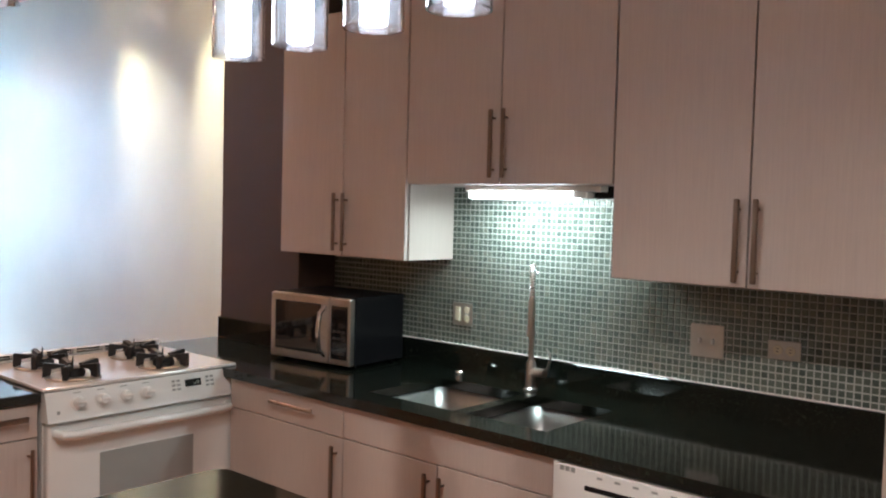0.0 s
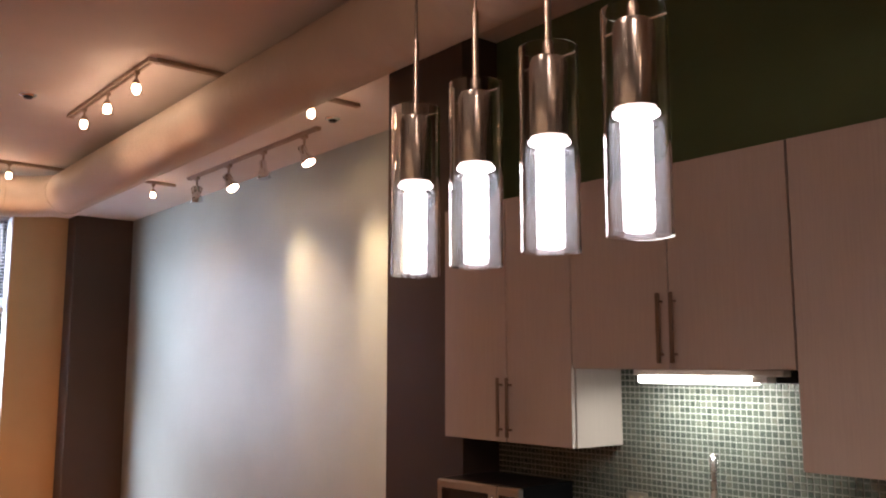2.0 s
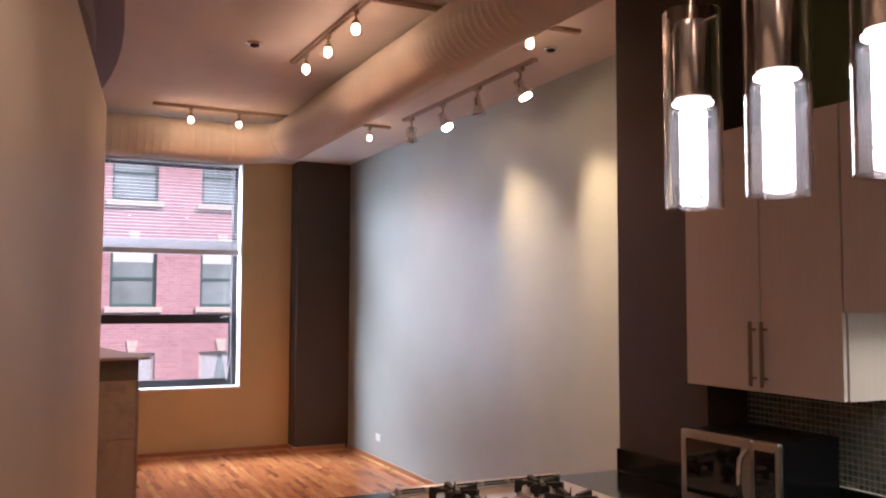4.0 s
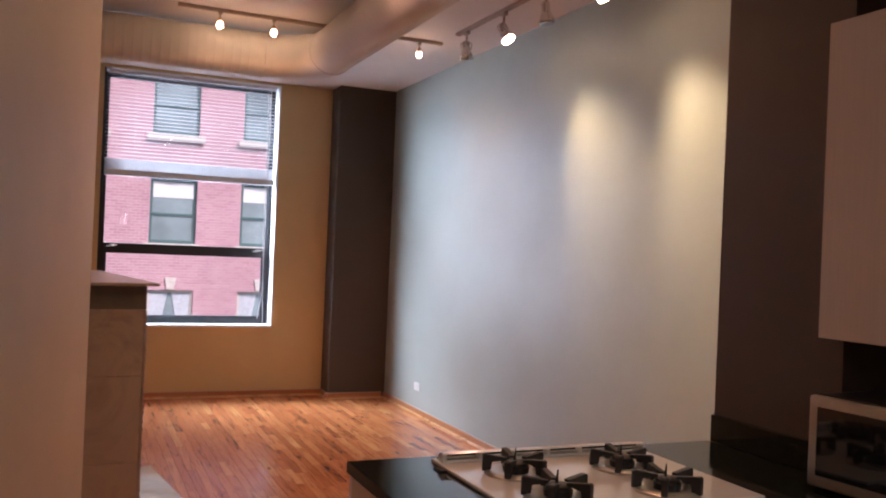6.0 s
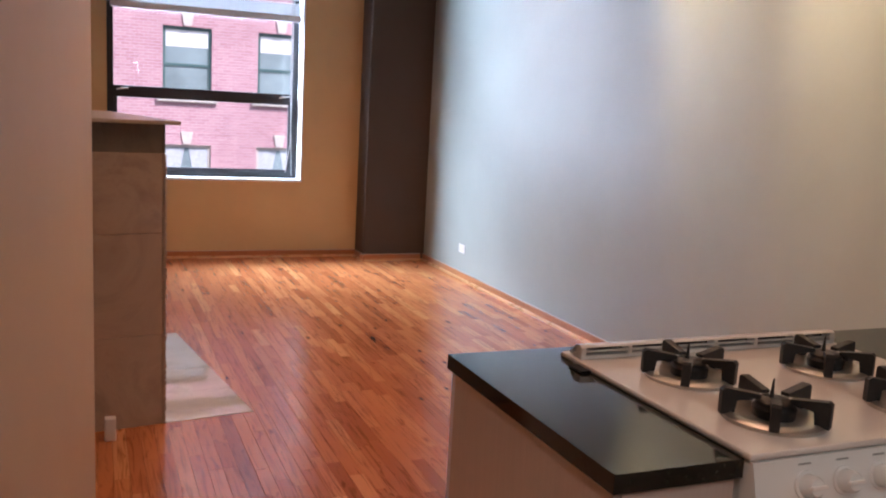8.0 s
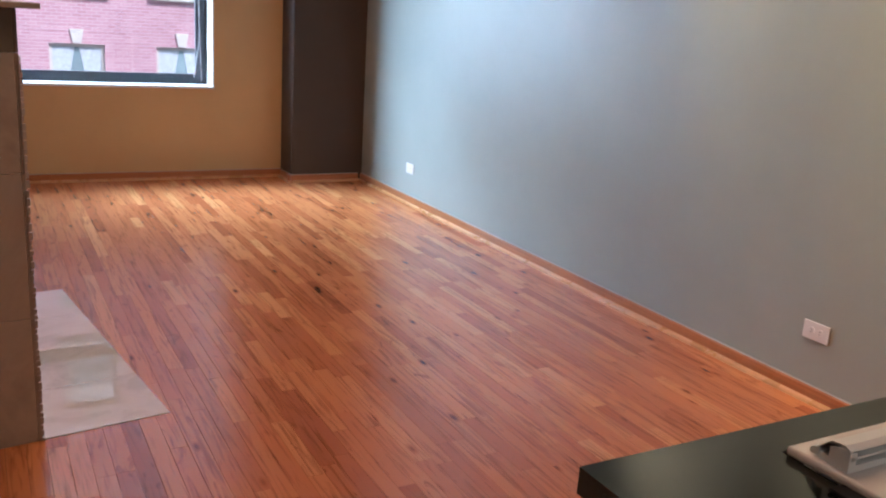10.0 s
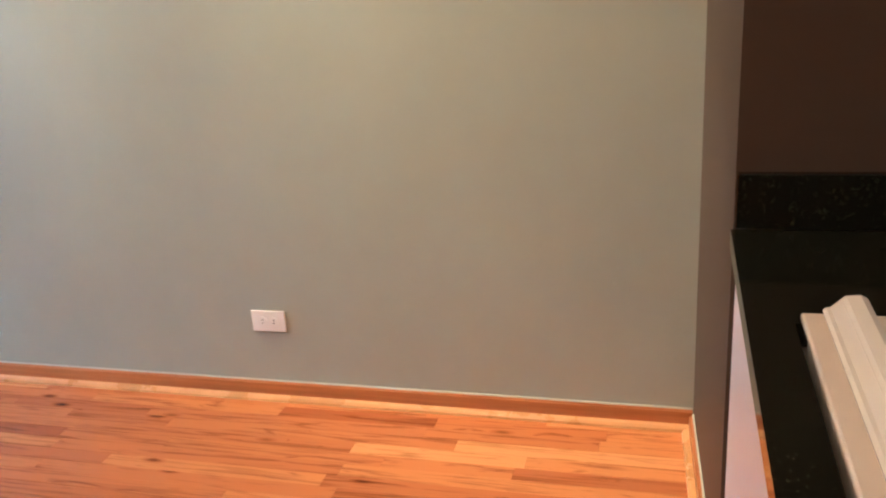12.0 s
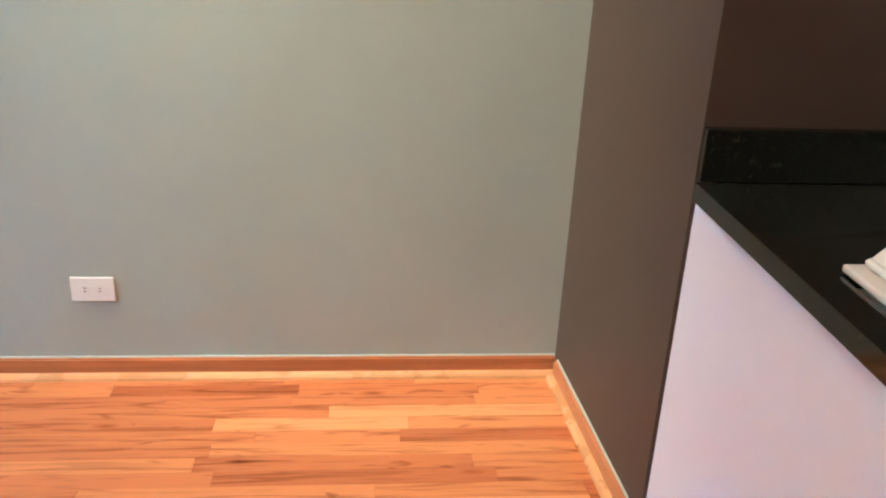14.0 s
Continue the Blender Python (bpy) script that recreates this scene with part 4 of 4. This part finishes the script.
bm = swept([(RF + 0.01, RL + 0.03, 0.755), (RF + 0.045, RL + 0.045, 0.752), (RF + 0.052, RL + 0.09, 0.750), (RF + 0.052, RR - 0.09, 0.750), (RF + 0.045, RR - 0.045, 0.752), (RF + 0.01, RR - 0.03, 0.755)], 0.016, 12)
part("door_handle", bm, ENAMEL, door, "long white handle", True)
part("drawer", box(RF - 0.029, RF + 0.008, RL + 0.004, RR - 0.004, 0.06, 0.238, 0.006, seg=2), ENAMEL, rng)
bm = box(-3.583, RF - 0.004, RL - 0.006, RR + 0.024, 0.9005, 0.913, 0.004, seg=2)
ck = part("cooktop", bm, BISQUE, rng, "glossy pale enamel cooktop")
bm = box(-3.545, -3.503, RL + 0.005, RR + 0.010, 0.9135, 0.922)
box(-3.512, -3.503, RL + 0.005, RR + 0.010, 0.930, 0.933, bm=bm)
for i in range(7):
    y = RL + 0.005 + (RR - RL - 0.009) * i / 6
    box(-3.531, -3.503, y, y + 0.010, 0.922, 0.9398, bm=bm)
for y in (RL + 0.003, RR + 0.004):
    box(-3.531, -3.5035, y, y + 0.008, 0.9135, 0.9398, bm=bm)
hood = [(-3.556, 0.9165), (-3.557, 0.922), (-3.553, 0.926), (-3.548, 0.9265), (-3.530, 0.944), (-3.512, 0.9455), (-3.503, 0.941), (-3.535, 0.9395), (-3.544, 0.928), (-3.545, 0.9165)]
ends = [[bm.verts.new((a, y, z)) for a, z in hood] for y in (RL + 0.003, RR + 0.012)]
bm.faces.new(ends[0])
bm.faces.new(ends[1])
for i in range(len(hood)):
    j = (i + 1) % len(hood)
    bm.faces.new((ends[0][i], ends[0][j], ends[1][j], ends[1][i]))
part("vent_strip", bm, ENAMEL, ck, "slotted white oven vent")
# black strip set in for the shade behind the vent ribs
part("vent_shadow", box(-3.5342, -3.529, RL + 0.016, RR - 0.001, 0.9222, 0.9388), BLACK, ck, "black strip for the shade in the vent slots")
for bx, by in ((-3.066, 2.125), (-3.334, 2.133), (-3.05, 2.485), (-3.315, 2.510)):
    bn = part("burner", lathe([(0.098, 0.9125), (0.098, 0.920), (0.085, 0.925), (0.06, 0.921), (0.045, 0.920)], 32, (bx, by, 0)), ALU, rng, "shiny burner pan", True)
    part("burner_head", lathe([(0.04, 0.920), (0.042, 0.938), (0.036, 0.944), (0.036, 0.950), (0.030, 0.954)], 24, (bx, by, 0)), IRON, bn, "", True)
    for q in range(5):
        m = Matrix.Translation((bx, by, 0)) @ Matrix.Rotation(radians(30 + 72 * q), 4, "Z")
        g = bmesh.new()
        vs = [g.verts.new(m @ Vector((a, s, z))) for s in (-0.009, 0.009) for a, z in ((0.078, 0.9205), (0.104, 0.9205), (0.104, 0.967), (0.098, 0.972), (0.030, 0.962), (0.030, 0.955), (0.074, 0.948))]
        n = 7
        g.faces.new(vs[:n])
        g.faces.new(vs[n:])
        for i in range(n):
            g.faces.new((vs[i], vs[(i + 1) % n], vs[n + (i + 1) % n], vs[n + i]))
        part("grate_finger", g, IRON, bn, "chunky cast-iron grate finger")
    part("igniter", turned((bx - 0.01, by, 0.953), (bx - 0.012, by + 0.004, 0.990), 0.005, 0.0015, 8), IRON, bn)

pen = thing("peninsula_cabinet", "narrow pale laminate drawer cabinet at the peninsula's end", "base cabinet", "base cabinets")
part("body", box(-3.62, -2.975, 1.712, 1.948, 0.09, CB - 0.001), LAM, pen)
part("end_panel", box(-3.622, -2.955, 1.698, 1.7115, FL, CB - 0.001, 0.001), LAM, pen, "flat end panel")
dd = part("drawer", box(-2.974, -2.955, 1.714, 1.946, 0.745, CB - 0.006, 0.0015), LAM, pen)
bar_handle(-2.955, 0, 0.806, 0.826, dd, out=(1, 0), span=(1.75, 1.905))
dd = part("door", box(-2.974, -2.955, 1.714, 1.946, 0.092, 0.741, 0.0015), LAM, pen)
bm = box(-2.924, -2.914, 1.908, 1.920, 0.47, 0.713, 0.0025)
for z in (0.5, 0.685):
    turned((-2.955, 1.914, z), (-2.922, 1.914, z), 0.0045, seg=8, bm=bm)
part("handle", bm, NICKEL, dd, "satin nickel bar handle")
part("back_panel", box(-3.640, -3.6225, 1.698, 3.164, FL, CB - 0.001, 0.001), PANEL, pen, "plain white back panel")
fill = thing("corner_cabinet", "blind corner base cabinet between range and sink run", "base cabinet", "base cabinets")
part("body", box(-3.62, -2.902, 2.728, 3.160, FL, CB - 0.001), LAM, fill)

# ---- island under the pendants ----
isl = thing("kitchen_island", "kitchen island with polished black granite top and laminate body", "kitchen island")
out = []
for cx, cy, a0 in ((0.30, 1.86, 0), (-1.765, 1.86, 90), (-1.765, 1.32, 180), (0.30, 1.32, 270)):
    for k in range(6):
        t = radians(a0 + 18 * k)
        out.append((cx + 0.04 * math.cos(t), cy + 0.04 * math.sin(t)))
part("top", prism(out, CB, CT), GRANITE, isl, "polished granite top")
part("body", box(-1.72, 0.28, 1.38, 1.80, FL, CB - 0.0005), LAM, isl)

# ---- outlets and switches ----


def wall_plate(x, z, w, h, y, name, label, mat, inner, group=""):
    p = thing(name, label, "outlet" if "outlet" in name else "switch", group)
    part("plate", box(x - w / 2, x + w / 2, y - 0.007, y - 0.0005, z - h / 2, z + h / 2, 0.002, seg=2), mat, p)
    level = w > h
    if name == "light_switch":
        for s in (-0.023, 0.023):
            t = part("toggle", box(x + s - 0.005, x + s + 0.005, y - 0.018, y - 0.0068, z - 0.008, z + 0.010, 0.002), inner, p)
        return
    for s in (-0.02, 0.02):
        cx, cz = (x + s, z) if level else (x, z + s)
        sk = part("socket", lathe([(0.0155, 0.0), (0.0155, 0.0015), (0.014, 0.002)], 20), inner, p)
        sk.matrix_world = Matrix.Translation((cx, y - 0.0068, cz)) @ Matrix.Rotation(radians(90), 4, "X")
        for d in (-0.005, 0.005):
            a, b = (0.0035, 0.001) if level else (0.001, 0.0035)
            dx, dz = (0, d) if level else (d, 0)
            part("slot", box(cx + dx - a, cx + dx + a, y - 0.0096, y - 0.0086, cz + dz - b, cz + dz + b), BLACK, p)


wall_plate(-5.013, 0.317, 0.118, 0.072, NORTH, "wall_outlet", "white plastic outlet plate set level on the grey wall", WHITEPL, WHITEPL, "wall outlets")
wall_plate(-8.645, 0.302, 0.118, 0.074, NORTH, "wall_outlet", "white plastic outlet plate low on the grey wall by the pilaster", WHITEPL, WHITEPL, "wall outlets")
wall_plate(-1.186, 1.150, 0.118, 0.112, KITCH - 0.0065, "light_switch", "brushed steel double switch plate on the mosaic", PLATE, WHITEPL)
wall_plate(-0.930, 1.150, 0.104, 0.062, KITCH - 0.0065, "tile_outlet", "brushed steel outlet plate set level on the mosaic", PLATE, IVORY)
p = thing("tile_outlet", "steel plate with ivory switch and outlet on the mosaic", "outlet")
ox, oz, oy = -2.248, 1.135, KITCH - 0.0065
part("plate", box(ox - 0.053, ox + 0.053, oy - 0.006, oy - 0.0005, oz - 0.048, oz + 0.048, 0.002), PLATE, p)
part("rocker", box(ox - 0.036, ox - 0.010, oy - 0.011, oy - 0.0058, oz - 0.030, oz + 0.030, 0.002), IVORY, p, "ivory rocker")
for s in (-0.018, 0.018):
    sk = part("socket", lathe([(0.0155, 0.0), (0.0155, 0.003), (0.013, 0.004)], 18), IVORY, p)
    sk.matrix_world = Matrix.Translation((ox + 0.022, oy - 0.0058, oz + s)) @ Matrix.Rotation(radians(90), 4, "X")

# ---- fireplace ----
FM = Matrix.Translation((-5.67, 1.205, 0)) @ Matrix.Rotation(radians(180 + 8.3), 4, "Z")
fp = thing("fireplace", "marble-faced fireplace with a thin mantel shelf beside the partition", "fireplace")
L, DP = 1.62, 0.9
part("core", box(0.012, L - 0.012, 0.012, DP, FL, 1.34, m=FM), MARBLE, fp)
part("mantel", box(-0.045, L + 0.045, -0.055, DP, 1.350, 1.366, 0.003, m=FM), MARBLE, fp, "thin marble mantel shelf")
# the top course, right under the mantel, is coloured darker
for a, b, mat in ((FL, 0.443, MARBLE), (0.444, 0.887, MARBLE), (0.888, 1.228, MARBLE), (1.229, 1.349, MARBLED)):
    for c in range(2):
        part("marble_slab", box(0.0, 0.0115, 0.012 + c * 0.444, 0.012 + (c + 1) * 0.444 - 0.001, a + 0.0005, b, 0.001, m=FM), mat, fp)
    for c in range(4):
        s0 = c * L / 4
        if 1 <= c <= 2 and b < 0.9:
            continue
        part("marble_slab", box(s0 + 0.0005, s0 + L / 4 - 0.0005, 0.0, 0.0115, a + 0.0005, b, 0.001, m=FM), mat, fp)
part("firebox", box(L / 4, 3 * L / 4, -0.002, 0.011, FL, 0.885, m=FM), BLACK, fp, "dark firebox front")
edge = bmesh.new()
rs = random.Random(4)
z = 0.02
while z < 1.22:
    hgt = rs.uniform(0.010, 0.024)
    box(-0.0025 - rs.random() * 0.003, 0.006, -0.003 - rs.random() * 0.004, 0.004, z, z + hgt, bm=edge, m=FM)
    z += hgt + rs.uniform(0.002, 0.006)
part("rough_edge", edge, MARBLE, fp, "chipped stone corner")
hearth = tagged(new("hearth"), "polished pale stone tile hearth set into the wood floor", "hearth", "", "structure")
HL, HD = 1.50, 0.405
part("bed", box(0.0, HL, -HD, -0.005, FL - 0.012, FL + 0.0005, m=FM), GROUT, hearth)
for i in range(4):
    a, b = HL * i / 4, HL * (i + 1) / 4
    part("tile", box(a + 0.0012, b - 0.0012, -HD + 0.001, -0.0062, FL - 0.004, FL + 0.0030, 0.0008, m=FM), HEARTH, hearth)
ph = thing("floor_outlet_box", "small white plastic box fixed low beside the fireplace", "outlet box")
part("case", box(-5.55, -5.505, 0.955, 1.0, FL, 0.135, 0.006, seg=2), WHITEPL, ph)

# ---- hardwood strips ----
rs = random.Random(11)
PW = 0.0572
lengths = [0.26, 0.38, 0.52, 0.7, 0.95]
strip_meshes = []
for ln in lengths:
    bm = box(0.00015, ln - 0.00015, 0.00015, PW - 0.00015, -0.012, 0.0, 0.0)
    es = [e for e in bm.edges if all(v.co.z > -0.001 for v in e.verts)]
    bmesh.ops.bevel(bm, geom=es, offset=0.0004, segments=1, affect="EDGES")
    me = bpy.data.meshes.new("floor_strip")
    bmesh.ops.recalc_face_normals(bm, faces=bm.faces)
    bm.to_mesh(me)
    bm.free()
    me.materials.append(STRIP)
    strip_meshes.append(me)
floor_ob = bpy.data.objects["floor"]
verts, faces = [], []
hinv = FM.inverted()
count = 0
y = NORTH
while y > SOUTH:
    y -= PW
    x = WEST + rs.uniform(-0.6, 0.0)
    while x < EAST:
        k = rs.choices(range(5), (1, 2, 3, 3, 2))[0]
        ln = lengths[k]
        near = -5.6 < x < -3.7 and 2.0 < y < 3.9
        ok = x > WEST and x + ln < EAST
        if near and ok and count < 300:
            ob = new("floor_strip", strip_meshes[k])
            ob.parent = floor_ob
            ob.location = (x, y, FL)
            count += 1
        else:
            b0, g = len(verts), 0.00015
            a0, a1 = max(x, WEST) + g, min(x + ln, EAST) - g
            c0, c1 = y + g, y + PW - g
            e = 0.0004
            lo = FL - 0.012
            verts += [(a0, c0, lo), (a1, c0, lo), (a1, c1, lo), (a0, c1, lo), (a0 + e, c0 + e, FL), (a1 - e, c0 + e, FL), (a1 - e, c1 - e, FL), (a0 + e, c1 - e, FL)]
            faces += [tuple(b0 + i for i in q) for q in ((4, 5, 6, 7), (0, 1, 5, 4), (1, 2, 6, 5), (2, 3, 7, 6), (3, 0, 4, 7))]
        x += ln
me = bpy.data.meshes.new("floor_strips")
me.from_pydata(verts, [], faces)
me.materials.append(STRIPS)
rest = new("floor_strips", me)
rest.parent = floor_ob
rest["kind"] = "stuff"
rest["label"] = "orange-red hardwood floor strips"

# ---- mosaic ----
PITCH, GAP = 0.0235, 0.0042
bed = structure("mosaic_splash", box(-3.0485, -0.46, KITCH - 0.004, KITCH - 0.0003, 0.99, 1.72), GROUT, "small green-grey glass mosaic behind the counter", "backsplash")
tm = box(0, PITCH - GAP, -0.003, 0.0, 0, PITCH - GAP, 0.0)
es = [e for e in tm.edges if all(v.co.y < -0.002 for v in e.verts)]
bmesh.ops.bevel(tm, geom=es, offset=0.0009, segments=1, affect="EDGES")
tmesh = bpy.data.meshes.new("mosaic_tile")
bmesh.ops.recalc_face_normals(tm, faces=tm.faces)
tm.to_mesh(tmesh)
tm.free()
tmesh.materials.append(TILE)
verts, faces, count = [], [], 0
nx, nz = int((3.0485 - 0.46) / PITCH), 28
for i in range(nx):
    for j in range(nz):
        x0, zz = -3.046 + i * PITCH, 1.006 + j * PITCH
        if -2.27 < x0 < -1.41 and j >= 16 and count < 300:
            ob = new("mosaic_tile", tmesh)
            ob.parent = bed
            ob.location = (x0, KITCH - 0.0035, zz)
            count += 1
            continue
        b0, s, e, yb_, yf = len(verts), PITCH - GAP, 0.0009, KITCH - 0.0035, KITCH - 0.0065
        verts += [(x0, yb_, zz), (x0 + s, yb_, zz), (x0 + s, yb_, zz + s), (x0, yb_, zz + s), (x0 + e, yf, zz + e), (x0 + s - e, yf, zz + e), (x0 + s - e, yf, zz + s - e), (x0 + e, yf, zz + s - e)]
        faces += [tuple(b0 + k for k in q) for q in ((4, 5, 6, 7), (0, 1, 5, 4), (1, 2, 6, 5), (2, 3, 7, 6), (3, 0, 4, 7))]
me = bpy.data.meshes.new("mosaic_tiles")
me.from_pydata(verts, [], faces)
me.materials.append(TILES)
rest = new("mosaic_tiles", me)
rest.parent = bed
rest["kind"] = "stuff"
rest["label"] = "green-grey glass mosaic tiles"
